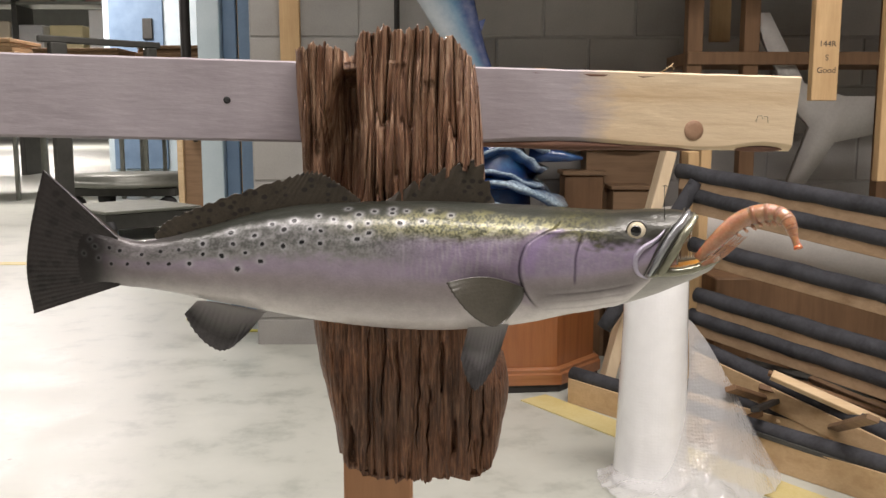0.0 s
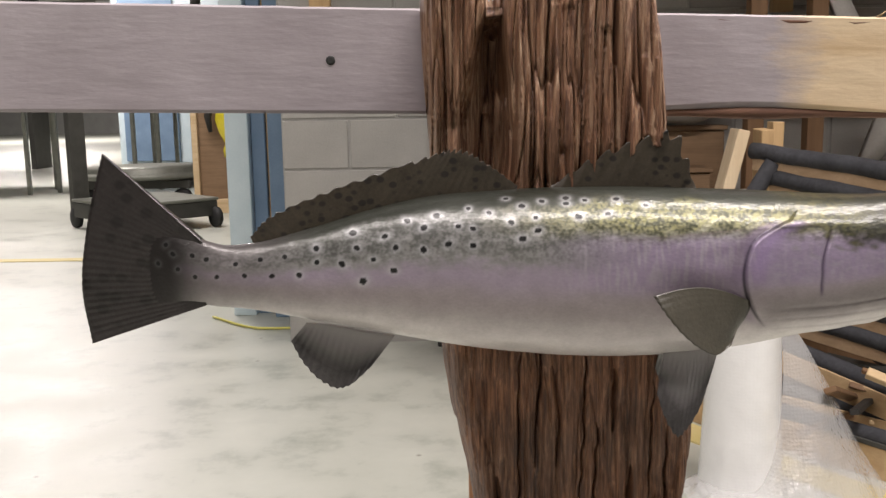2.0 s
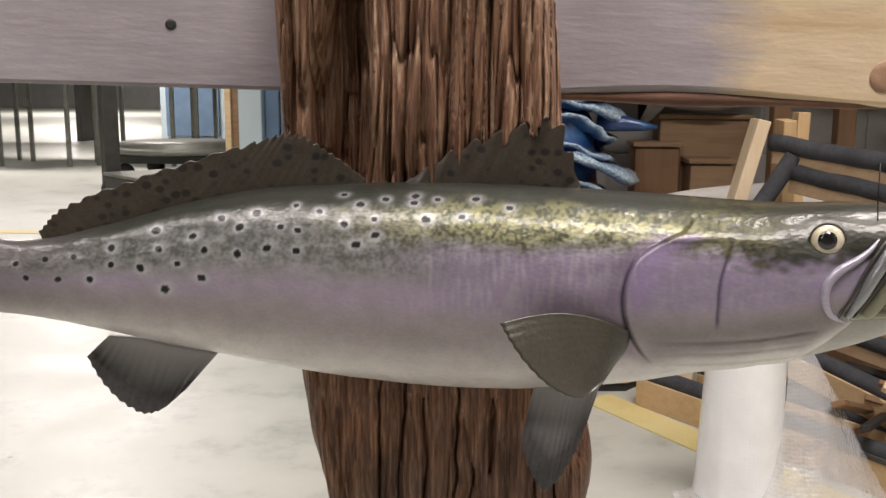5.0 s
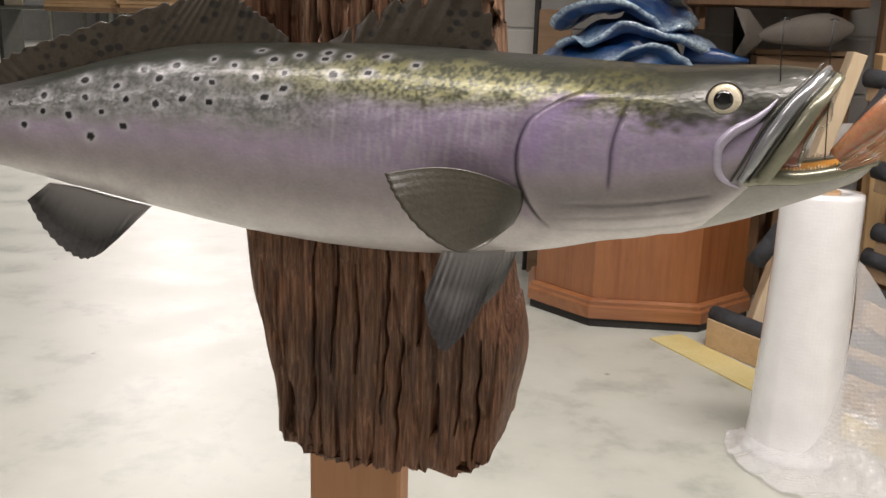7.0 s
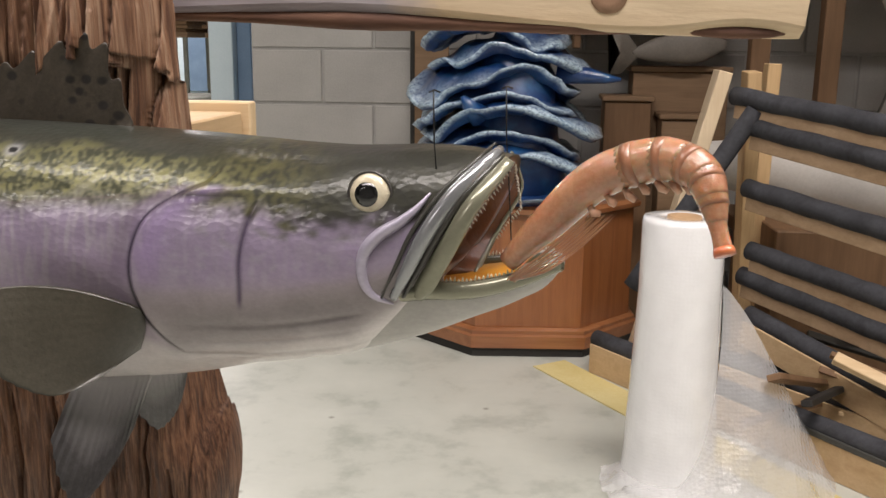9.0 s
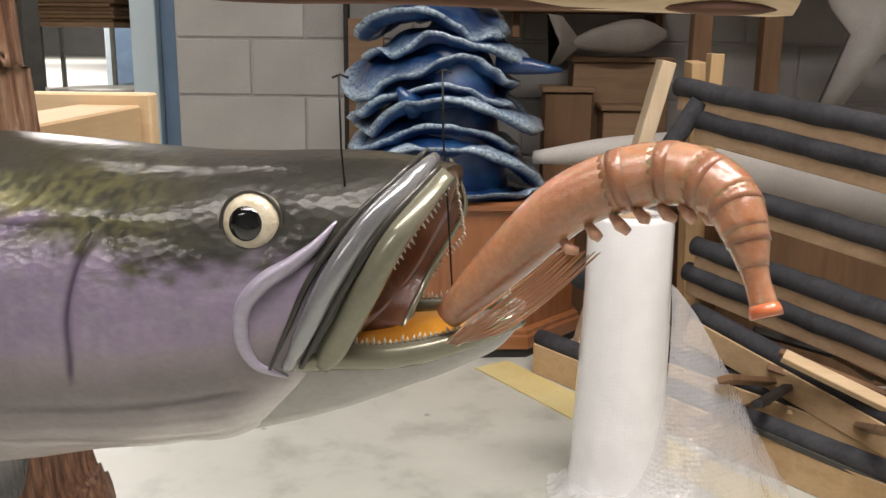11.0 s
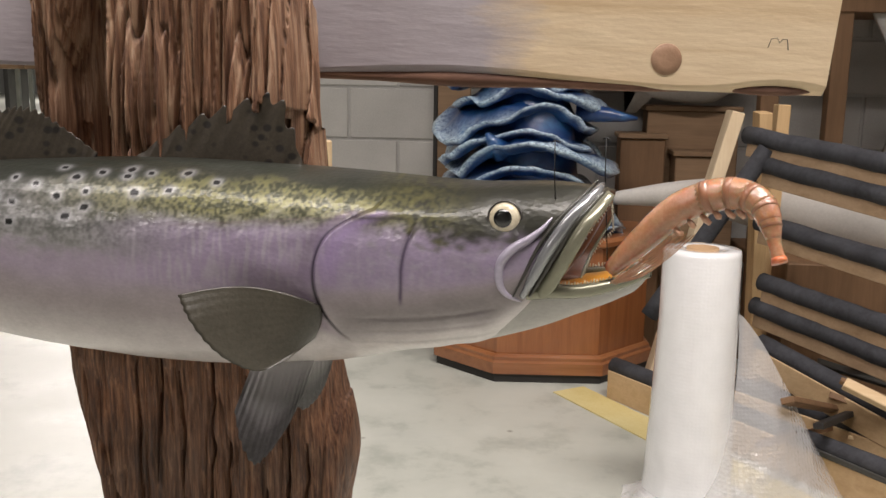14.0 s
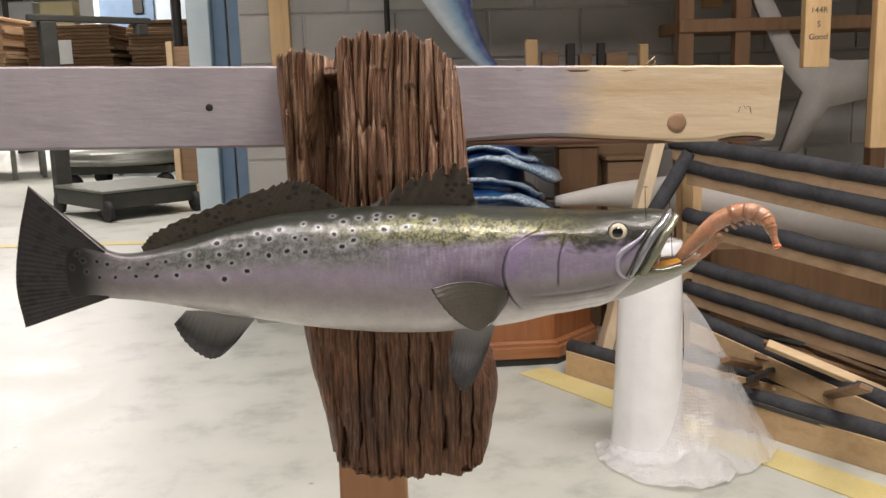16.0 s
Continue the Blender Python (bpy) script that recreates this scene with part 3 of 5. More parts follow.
    ridge = np.exp(-((z - 0.8875 - 0.03 * (x - 0.12)) / 0.0011) ** 2) * step(0.095, 0.108, x) * (1 - step(0.128, 0.142, x))
    c = lerp(c, (0.03, 0.026, 0.02), 0.8 * ridge)
    # cheek crease: the recess's shade drawn in as a dark line
    crease = np.exp(-((x - CREASE(z)) / 0.0011) ** 2) * step(0.834, 0.842, z) * (1 - step(0.876, 0.888, z))
    c = lerp(c, (0.06, 0.04, 0.08), 0.85 * crease)
    side_line = np.exp(-((z - 0.8785 - 0.085 * x) / 0.0007) ** 2) * step(-0.03, 0.0, x) * (1 - step(0.075, 0.085, x))
    c = lerp(c, (0.16, 0.12, 0.13), 0.5 * side_line)
    halo, dot = np.zeros(len(x)), np.zeros(len(x))
    shown = np.where(side > 0.5)[0]
    for k, (sx, sz) in enumerate(SPOTS):
        near = shown[np.argmin((x[shown] - sx) ** 2 + (z[shown] - sz) ** 2)]
        small = 0.72 if sx < -0.27 else (0.78, 1.0, 0.92, 1.05, 0.86)[k % 5]
        q = P - P[near]
        d = np.sqrt((q[:, 0] * (0.82 + 0.06 * (k % 4))) ** 2 + q[:, 1] ** 2 + (q[:, 2] + 0.15 * q[:, 0] * (k % 3 - 1)) ** 2) / small + 0.0005 * n3
        dot = np.maximum(dot, 1 - step(0.0021, 0.0030, d))
        halo = np.maximum(halo, np.exp(-(d / 0.0040) ** 2) * (0.62 if sx > -0.27 else 0.12))
    c = lerp(c, (0.70, 0.70, 0.72), halo)
    return lerp(c, (0.010, 0.010, 0.010), dot)


def GILL(z):
    return 0.0775 + 11.5 * (z - 0.851) ** 2 + 0.016 * np.clip((z - 0.872) / 0.02, 0, 1) ** 2


def CREASE(z):
    return 0.1335 + 9.0 * np.clip(z - 0.855, 0, 1) ** 2


fish = root("fish_replica", pose(-0.06, 0.985, 0.844), "glossy painted spotted trout replica mounted on the driftwood plank", "fish replica")


def fish_body():
    na, ns = 300, 900
    stations = np.linspace(-0.385, 0.258, ns)
    ang = np.linspace(0, math.tau, na, endpoint=False)
    co, paint = [], []
    for X in stations:
        zt, zb, w, ya = float(fish_top(X)), float(fish_low(X)), float(fish_half(X)), float(axis_y(X))
        zc, h = (zt + zb) / 2, (zt - zb) / 2
        s, k = np.sin(ang), np.cos(ang)
        e = 0.86
        z = zc + h * np.sign(s) * np.abs(s) ** e
        y = ya - w * np.sign(k) * np.abs(k) ** 0.95
        x = X + float(shear(X)) * (z - 0.91) - slope_y(X) * (y - ya)
        # gill plate step and cheek crease
        gl = GILL(z)
        lift = 0.0030 * np.clip((x - gl) / 0.0025, 0, 1) * np.exp(-np.clip(x - gl, 0, 1) / 0.05) * np.clip((z - 0.805) / 0.02, 0, 1) * np.clip((0.9 - z) / 0.01, 0, 1)
        crease = 0.0014 * np.exp(-((x - CREASE(z)) / 0.0016) ** 2) * np.clip((z - 0.835) / 0.01, 0, 1) * np.clip((0.888 - z) / 0.01, 0, 1)
        socket = 0.0035 * np.exp(-(np.hypot(x - 0.194, z - 0.8915) / 0.011) ** 2)
        # folds of the throat below the cheek
        throat = sum(0.0009 * np.exp(-((z - zc0 - 0.16 * (x - 0.15) - 1.2 * (x - 0.15) ** 2) / 0.0016) ** 2) for zc0 in (0.812, 0.821, 0.830)) * np.clip((x - 0.095) / 0.02, 0, 1) * np.clip((0.2 - x) / 0.02, 0, 1)
        dimple = 0.0007 * np.array([noise.noise((p * 60, 3.3, q * 90)) for p, q in zip(x, z)])
        y = y - np.sign(k) * (lift - crease - socket - throat + dimple * (w > 0.01))
        co.append(np.stack([x, y, z], 1))
    P = np.concatenate(co)
    v = np.concatenate([(c[:, 2] - c[:, 2].min()) / (np.ptp(c[:, 2]) + 1e-9) for c in co])
    side = np.where(np.tile(np.cos(ang) > 0, ns), 1.0, 0.0)
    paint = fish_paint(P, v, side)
    # mouth cavity: the rim runs back into a bowl
    rim = co[-1]
    mid = rim.mean(0)
    inner = []
    for sc, back in ((0.9, 0.001), (0.84, 0.01), (0.75, 0.022), (0.5, 0.034), (0.15, 0.04)):
        inner.append(mid + (rim - mid) * sc - np.array([back, 0, 0.3 * back]))
    P = np.concatenate([P, *inner])
    rows = ns + len(inner)
    idx = np.arange(rows * na).reshape(rows, na)
    a, b = idx[:-1], idx[1:]
    quads = np.stack([a, b, np.roll(b, -1, 1), np.roll(a, -1, 1)], -1).reshape(-1, 4)
    caps = [tuple(idx[0]), tuple(idx[-1][::-1])]
    me = bpy.data.meshes.new("body")
    base = np.array(PLACED[fish.name].translation)
    me.from_pydata((P - base).tolist(), [], quads.tolist() + caps)
    cols = np.ones((len(P), 4))
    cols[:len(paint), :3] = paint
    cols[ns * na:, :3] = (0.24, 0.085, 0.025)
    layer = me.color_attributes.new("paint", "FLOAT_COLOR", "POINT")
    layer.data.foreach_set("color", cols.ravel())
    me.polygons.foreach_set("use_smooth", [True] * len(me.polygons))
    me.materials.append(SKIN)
    me.materials.append(MOUTH)
    which = np.zeros(len(me.polygons), int)
    which[(ns - 1 + 1) * na:] = 1
    which[-2] = 0
    me.polygons.foreach_set("material_index", which)
    me.update()
    ob = new("body", me)
    ob.parent = fish
    PLACED[ob.name] = PLACED[fish.name]
    return ob


SKIN = lacquer("lacquered_fish_skin", 0.2, 0.36)
MOUTH = surface("amber_mouth_lining", (0.11, 0.032, 0.007), (0.22, 0.068, 0.012), 60, 0.45, coat=0.2)
BONE = lacquer("olive_silver_lip", 0.04, 0.45, False, False, (0.27, 0.265, 0.19))
SILVER = lacquer("blue_silver_ridge", 0.0, 0.6, False, False, (0.36, 0.37, 0.38))
GROOVE = lacquer("dark_lip_groove", 0.1, 0.1, False, False, (0.05, 0.048, 0.04))
BELLY = lacquer("pearl_white_chin", 0.22, 0.25, False, False, (0.4, 0.385, 0.36))
TOOTH = surface("ivory_tooth", (0.6, 0.55, 0.45), (0.75, 0.72, 0.62), 60, 0.3)
body = fish_body()


def fin_material(name, dark, light, spotted, scale=90, fade=None, gloss=0.2):
    """Dark webbed fin, optionally with round black spots; fade gives the tone that it takes at its root."""
    m, nt, b = nodes_of(name)
    v = coords(nt)
    c = ramp(nt, noise_tex(nt, v, 60, 5), (0.3, dark), (0.7, light))
    c = mix(nt, 0.35, c, ramp(nt, noise_tex(nt, v, 420, 4, 0.7), (0.35, dark), (0.7, tuple(1.5 * k for k in light))))
    if spotted:
        vo = nt.nodes.new("ShaderNodeTexVoronoi")
        vo.inputs["Scale"].default_value, vo.inputs["Randomness"].default_value = scale, 0.75
        link(nt, coords(nt, (1, 0.0, 1.25)), vo.inputs["Vector"])
        c = mix(nt, ramp(nt, vo.outputs["Distance"], (0.27, (0.9, 0.9, 0.9)), (0.4, (0, 0, 0))), c, (0.008, 0.007, 0.006))
    at = nt.nodes.new("ShaderNodeAttribute")
    at.attribute_name = "reach"
    if fade:
        c = mix(nt, ramp(nt, at.outputs["Fac"], (0.1, (0.95, 0.95, 0.95)), (0.72, (0, 0, 0))), c, fade)
    link(nt, c, b.inputs["Base Color"])
    b.inputs["Roughness"].default_value, b.inputs["Coat Weight"].default_value = 0.38, gloss
    b.inputs["Coat Roughness"].default_value = 0.12
    bump(nt, b, noise_tex(nt, v, 300, 3), 0.3, 0.001)
    return m


FIN_SPOT = fin_material("spotted_dark_fin", (0.026, 0.02, 0.013), (0.052, 0.042, 0.029), True, 105)
FIN_TAIL = fin_material("dark_tail_fin", (0.014, 0.0115, 0.011), (0.032, 0.026, 0.025), True, 62, gloss=0.3)
FIN_OLIVE = fin_material("olive_grey_fin", (0.036, 0.032, 0.022), (0.056, 0.05, 0.036), False, gloss=0.35)
FIN_GREY = fin_material("grey_fin", (0.03, 0.027, 0.027), (0.075, 0.07, 0.07), False, fade=(0.38, 0.36, 0.36), gloss=0.35)


def curve3(pts, n):
    t = np.linspace(0, 1, len(pts))
    s = np.linspace(0, 1, n)
    return np.stack([smooth_curve(t, [p[k] for p in pts])(s) for k in range(3)], 1)


def fin(name, base, tip, material, rays=14, thick=0.0022, jag=0.0, relief=0.0007, sweep=0.0, label="", bow=0.0, arch=0.0):
    """A rayed fin between a base line and an outer edge, given as control points."""
    ns, nr = rays * 8 + 1, 30
    A, B = curve3(base, ns), curve3(tip, ns)
    front, back = [], []
    for j in range(nr + 1):
        r = j / nr
        fr, bk = [], []
        for i in range(ns):
            s = i / (ns - 1)
            scallop = 1 - jag * (0.5 - 0.5 * math.cos(s * rays * math.tau)) * r**5 * (1 + 0.8 * noise.noise((s * rays * 0.7, jag * 40, 2)))
            q = A[i] + (B[i] - A[i]) * r * scallop
            ridge = 0.3 * relief * (math.cos(s * rays * math.tau) + 0.5 * math.cos(s * rays * 3 * math.tau) * r) * min(1, r * 3)
            t = thick * (1 - 0.75 * r) / 2
            yy = q[1] - bow * math.sin(math.pi * s) * r
            zz = q[2] + arch * math.sin(math.pi * r) * (1 - s) ** 2
            fr.append((q[0], yy - t - ridge, zz))
            bk.append((q[0], yy + t - ridge, zz))
        front.append(fr)
        back.append(bk)
    bm = loft([f + b[::-1] for f, b in zip(front, back)], False, False)
    bm.verts.ensure_lookup_table()
    for first in (0, nr * 2 * ns):
        for i in range(ns - 1):
            bm.faces.new([bm.verts[first + q] for q in (i, i + 1, 2 * ns - 2 - i, 2 * ns - 1 - i)])
    bmesh.ops.recalc_face_normals(bm, faces=bm.faces[:])
    lay = bm.verts.layers.float_color.new("reach")
    for k, v in enumerate(bm.verts):
        r = min(1, k // (2 * ns) / nr)
        v[lay] = (r, r, r, 1)
    return part(name, bm, material, fish, label)


def fy(x, off=0.0):
    return float(axis_y(x)) + off


def at_axis(pts, off=0.0):
    return [(x, fy(x, off), z) for x, z in pts]


def on_skin(pts, sink=0.0):
    return [(x, skin_y(x, z) + sink, z) for x, z in pts]


fin("tail_fin", at_axis([(-0.3384, 0.8805), (-0.3384, 0.8668), (-0.3384, 0.8478), (-0.3384, 0.8303)]), at_axis([(-0.4156, 0.9506), (-0.4313, 0.8987), (-0.4405, 0.8457), (-0.4354, 0.7979)]), FIN_TAIL, 26, 0.0105, 0.003, 0.00035)
fin("soft_dorsal_fin", at_axis([(-0.2987, 0.8738), (-0.2349, 0.8896), (-0.1587, 0.9067), (-0.0901, 0.9128)]), at_axis([(-0.3028, 0.8834), (-0.2849, 0.9003), (-0.2312, 0.9215), (-0.1636, 0.9425), (-0.1364, 0.9482), (-0.1148, 0.9367), (-0.0891, 0.9172)]), FIN_SPOT, 28, 0.004, 0.07, 0.0007)
fin("spiny_dorsal_fin", at_axis([(-0.0643, 0.9106), (-0.0305, 0.9125), (0.0095, 0.9133), (0.0557, 0.9111)]), at_axis([(-0.0623, 0.9156), (-0.0275, 0.9393), (0.0095, 0.9536), (0.0416, 0.9581), (0.0562, 0.9136)], 0.002), FIN_SPOT, 9, 0.003, 0.2, 0.0012)
fin("anal_fin", at_axis([(-0.2628, 0.8107), (-0.2442, 0.8081), (-0.2208, 0.8023), (-0.1924, 0.7954)]), at_axis([(-0.2735, 0.799), (-0.2655, 0.7815), (-0.2535, 0.766), (-0.240, 0.757), (-0.2275, 0.7595), (-0.2115, 0.773)], -0.01), FIN_GREY, 13, 0.004, 0.018, 0.0009)
fin("pectoral_fin", on_skin([(0.083, 0.8315), (0.083, 0.824), (0.081, 0.817), (0.077, 0.809)], 0.0005), [(0.003, 0.884, 0.842), (0.010, 0.882, 0.831), (0.022, 0.882, 0.816), (0.036, 0.884, 0.804), (0.051, 0.889, 0.797), (0.065, 0.897, 0.801)], FIN_OLIVE, 13, 0.0035, 0.008, 0.00012, bow=0.006, arch=0.0085)
fin("pelvic_fin", [(0.028, 0.951, 0.785), (0.045, 0.949, 0.786), (0.058, 0.947, 0.787), (0.071, 0.946, 0.789)], [(0.0185, 0.933, 0.752), (0.024, 0.927, 0.733), (0.033, 0.925, 0.719), (0.042, 0.927, 0.725), (0.053, 0.932, 0.741), (0.061, 0.94, 0.758)], FIN_GREY, 12, 0.0035, 0.018, 0.0009)
fin("pelvic_fin", [(0.035, 0.985, 0.783), (0.05, 0.985, 0.784), (0.063, 0.985, 0.785), (0.076, 0.985, 0.787)], [(0.03, 0.992, 0.757), (0.036, 0.997, 0.742), (0.046, 1.0, 0.73), (0.055, 1.0, 0.736), (0.063, 0.996, 0.748), (0.07, 0.99, 0.765)], FIN_GREY, 12, 0.0035, 0.018, 0.0009)

# lower jaw: a trough from the cheek to the chin tip
jaw_x = np.linspace(0.176, 0.281, 44)
jaw_rim = smooth_curve([0.176, 0.2, 0.217, 0.24, 0.262, 0.275, 0.281], [0.842, 0.85, 0.853, 0.8545, 0.86, 0.8645, 0.865])
jaw_low = smooth_curve([0.176, 0.2, 0.22, 0.24, 0.262, 0.275, 0.281], [0.806, 0.8145, 0.8225, 0.8325, 0.8435, 0.8525, 0.861])
jaw_half = smooth_curve([0.176, 0.2, 0.22, 0.24, 0.262, 0.275, 0.281], [0.036, 0.0345, 0.031, 0.0265, 0.0185, 0.0105, 0.002])


def jaw_ring(x, inner):
    zr, zl, w, ya = float(jaw_rim(x)), float(jaw_low(x)), float(jaw_half(x)), fy(x)
    if inner:
        w, zl = max(w - 0.0035, 0.001), zl + 0.45 * (zr - zl)
    return [(x, ya - w * math.cos(a), zr - (zr - zl) * math.sin(a) ** 0.8) for a in np.linspace(0, math.pi, 26)]


jaw = part("lower_jaw", loft([jaw_ring(x, False) + jaw_ring(x - 0.001, True)[::-1] for x in jaw_x]), BELLY, fish, "pearl grey lower jaw")
part("jaw_lip", tube([(x, fy(x) - float(jaw_half(x)) + 0.0008, float(jaw_rim(x)) - 0.0035) for x in jaw_x[8:-1]], lambda t: 0.0052 - 0.0022 * t, 12), BONE, fish, "olive-silver lip of the lower jaw")
part("jaw_lip", tube([(x, fy(x) + float(jaw_half(x)) - 0.0008, float(jaw_rim(x)) - 0.0035) for x in jaw_x[8:-1]], lambda t: 0.0052 - 0.0022 * t, 12), BONE, fish, "olive-silver lip of the lower jaw")
TONGUE = surface("orange_tongue", (0.55, 0.22, 0.02), (0.75, 0.36, 0.05), 40, 0.3, coat=0.5)
part("tongue", loft([[(x, fy(x) - float(jaw_half(x)) * 0.8 * math.cos(a), float(jaw_rim(x)) - 0.007 + 0.0075 * math.sin(a)) for a in np.linspace(0, math.pi, 16)] for x in jaw_x[4:36]]), TONGUE, fish, "orange tongue")


def lip_line(side, n, back=0.0):
    """The slant of the upper lip; the far one lies further ahead, since the head turns towards the viewer."""
    pts = [(0.2555, 0.9075), (0.248, 0.899), (0.239, 0.8875), (0.230, 0.871), (0.222, 0.857), (0.216, 0.847)]
    return curve3([(px + (0.021 * min(1, k / 2) if side < 0 else 0) - back * (0.35 + 0.65 * min(1, k / 3)), 0, pz + 0.45 * back * min(1, (5 - k) / 2)) for k, (px, pz) in enumerate(pts)], n)


def lip_ridge(side, back, r):
    return tube([(p[0], skin_y(min(p[0], 0.236), p[2], side) - side * 0.0013, p[2]) for p in lip_line(side, 36, back)][1:], lambda t: r * (0.5 + 0.5 * math.sin(math.pi * min(1, t * 1.1)) ** 0.6), 9)


def lip_band(side):
    """Upper lip: the silvery jaw bone that slants from the snout down to the mouth corner."""
    line = lip_line(side, 40)
    width = smooth_curve([0, 0.3, 0.7, 0.9, 1], [0.0026, 0.0036, 0.0046, 0.0048, 0.003])
    rings = []
    for i, p in enumerate(line):
        t = i / 39
        w, y = float(width(t)) * (1 if side > 0 else 0.3), skin_y(min(p[0] - 0.002, 0.24), p[2], side) - side * 0.0012
        rings.append([(p[0] + w * 0.85 * math.cos(a), y + 0.0032 * math.sin(a) - 0.0025 * math.cos(a) * (1 if side > 0 else -1) * 0.4, p[2] - w * 0.55 * math.cos(a)) for a in np.linspace(0, math.tau, 14, endpoint=False)])
    return loft(rings)


def lip_fold(side):
    line = curve3([(0.222, 0, 0.8935), (0.216, 0, 0.8865), (0.2085, 0, 0.8805), (0.2, 0, 0.875), (0.1935, 0, 0.867), (0.1925, 0, 0.857), (0.1965, 0, 0.8485), (0.206, 0, 0.8435)], 44)
    return tube([(p[0], skin_y(p[0], p[2], side) - side * 0.0004, p[2]) for i, p in enumerate(line)], lambda t: 0.0004 + 0.0025 * math.sin(math.pi * t) ** 0.8, 10)


def mouth_lining():
    """Curved palate and cheeks between the two upper lips."""
    a, b = lip_line(1, 30), lip_line(-1, 30)
    rows = []
    for i in range(30):
        t = i / 29
        ya, yb = skin_y(min(a[i][0] - 0.002, 0.24), a[i][2]) + 0.001, skin_y(min(b[i][0] - 0.002, 0.24), b[i][2], -1) - 0.001
        rows.append([(a[i][0] + (b[i][0] - a[i][0]) * u - 0.03 * t**0.6 * math.sin(math.pi * u) ** 0.7 * (1 - 0.35 * u), ya + (yb - ya) * u, a[i][2] + 0.004 * t * math.sin(math.pi * u)) for u in np.linspace(0, 1, 22)])
    return grid(rows)


part("mouth_lining", mouth_lining(), MOUTH, fish, "amber-brown mouth lining")
for sgn in (1, -1):
    part("upper_lip", lip_band(sgn), BONE, fish, "olive-silver upper lip bone")
    if sgn < 0:
        continue
    part("lip_groove", lip_ridge(sgn, 0.0056, 0.0017), GROOVE, fish, "dark groove behind the lip")
    part("lip_groove", lip_ridge(sgn, 0.0150, 0.0012), GROOVE, fish, "dark groove behind the lip")
    part("lip_ridge", lip_ridge(sgn, 0.0098, 0.0040), SILVER, fish, "shiny silver ridge behind the lip")
    # violet-silver fold, lightened so that its highlight sits in the colour
    part("lip_fold", lip_fold(sgn), lacquer("violet_fold_with_highlight", 0.15, 0.4, False, False, (0.5, 0.46, 0.56)), fish, "violet-silver fold behind the lip, its highlight put into the pale colour")


def cone(p, d, r, h):
    d = Vector(d).normalized()
    q = Vector(p)
    s = d.orthogonal().normalized()
    o = d.cross(s)
    return loft([[q + (s * math.cos(a) + o * math.sin(a)) * r * k + d * h * g for a in np.linspace(0, math.tau, 6, endpoint=False)] for k, g in ((1, 0), (0.6, 0.55), (0.08, 1))])


rng = random.Random(4)
for sgn in (1, -1):
    low = [cone((x, fy(x) - sgn * (float(jaw_half(x)) - 0.0012), float(jaw_rim(x)) + 0.0005), (rng.uniform(-0.2, 0.2), 0, 1), 0.0007, rng.uniform(0.0012, 0.0028)) for x in np.linspace(0.213, 0.276, 36)]
    part("teeth", join(*low), TOOTH, jaw, "row of small pointed teeth")
    up = []
    for t in np.linspace(0.04, 0.96, 30):
        x, z = 0.2565 - 0.035 * t, 0.9055 - 0.049 * t
        x += 0.021 * min(1, t * 2.0) * (sgn < 0)
        up.append(cone((x, fy(x) - sgn * (0.011 + 0.019 * min(1, t * 1.4)), z), (0.6, 0, -0.8), 0.0007, rng.uniform(0.0012, 0.0028)))
    part("teeth", join(*up), TOOTH, fish, "row of small pointed teeth")

# glass eye
EYE_AT = pose(0.1945, skin_y(0.1945, 0.8915) + 0.0005, 0.8915, 84, 0, -9)
EYE_GOLD = surface("cream_iris", (0.62, 0.52, 0.33), (0.8, 0.74, 0.58), 200, 0.15, coat=1.0)
EYE_BLACK = surface("black_pupil", (0.004, 0.004, 0.004), (0.008, 0.008, 0.008), 20, 0.08, coat=1.0)
eye = part("eye", lathe([(0.0098, -0.004), (0.0094, -0.0005), (0.0085, 0.0012), (0.0066, 0.0024), (0.0035, 0.003), (0.0008, 0.0032)], 32), EYE_GOLD, fish, "glass eye with a cream iris", EYE_AT)
part("pupil", lathe([(0.0056, 0.0022), (0.0053, 0.003), (0.0025, 0.0036), (0.0004, 0.0038)], 28), EYE_BLACK, eye, "black pupil", EYE_AT @ pose(-0.0006, 0, 0))
part("eye_rim", loft([[(math.cos(a) * (0.0100 + 0.0006 * math.cos(b)), math.sin(a) * (0.0100 + 0.0006 * math.cos(b)), -0.0002 + 0.0006 * math.sin(b)) for b in np.linspace(0, math.tau, 8, endpoint=False)] for a in np.linspace(0, math.tau, 33)], False, False), lacquer("dark_lid", 0.2, 0.1, False, False, (0.06, 0.055, 0.05)), eye, "", EYE_AT)

# leader wires at the mouth
WIRE = surface("black_wire", (0.01, 0.01, 0.01), (0.03, 0.03, 0.03), 50, 0.4, 0.5)
for px, py, top in ((0.2225, 0.906, 0.937), (0.253, 0.93, 0.938)):
    wire = root("leader_wire", pose(px, py, 0.86), "thin black wire standing up out of the fish mouth", "wire", "leader wires")
    part("strand", tube([(px + 0.004, py, 0.858), (px + 0.002, py, 0.89), (px, py, 0.915), (px - 0.0005, py, top)], 0.00035, 6), WIRE, wire)
    part("tip", tube([(px - 0.0025, py, top - 0.001), (px, py, top), (px + 0.0025, py, top - 0.001)], 0.0004, 6), WIRE, wire)

# ---- shrimp ----
SHRIMP = surface("glossy_shrimp_shell", (0.34, 0.14, 0.065), (0.58, 0.33, 0.2), 60, 0.22, strength=0.3, fine=420, distance=0.0008, coat=0.8)
SHELL = SHRIMP.node_tree.nodes["Principled BSDF"]
SHELL.inputs["Subsurface Weight"].default_value, SHELL.inputs["Subsurface Scale"].default_value = 0.6, 0.008
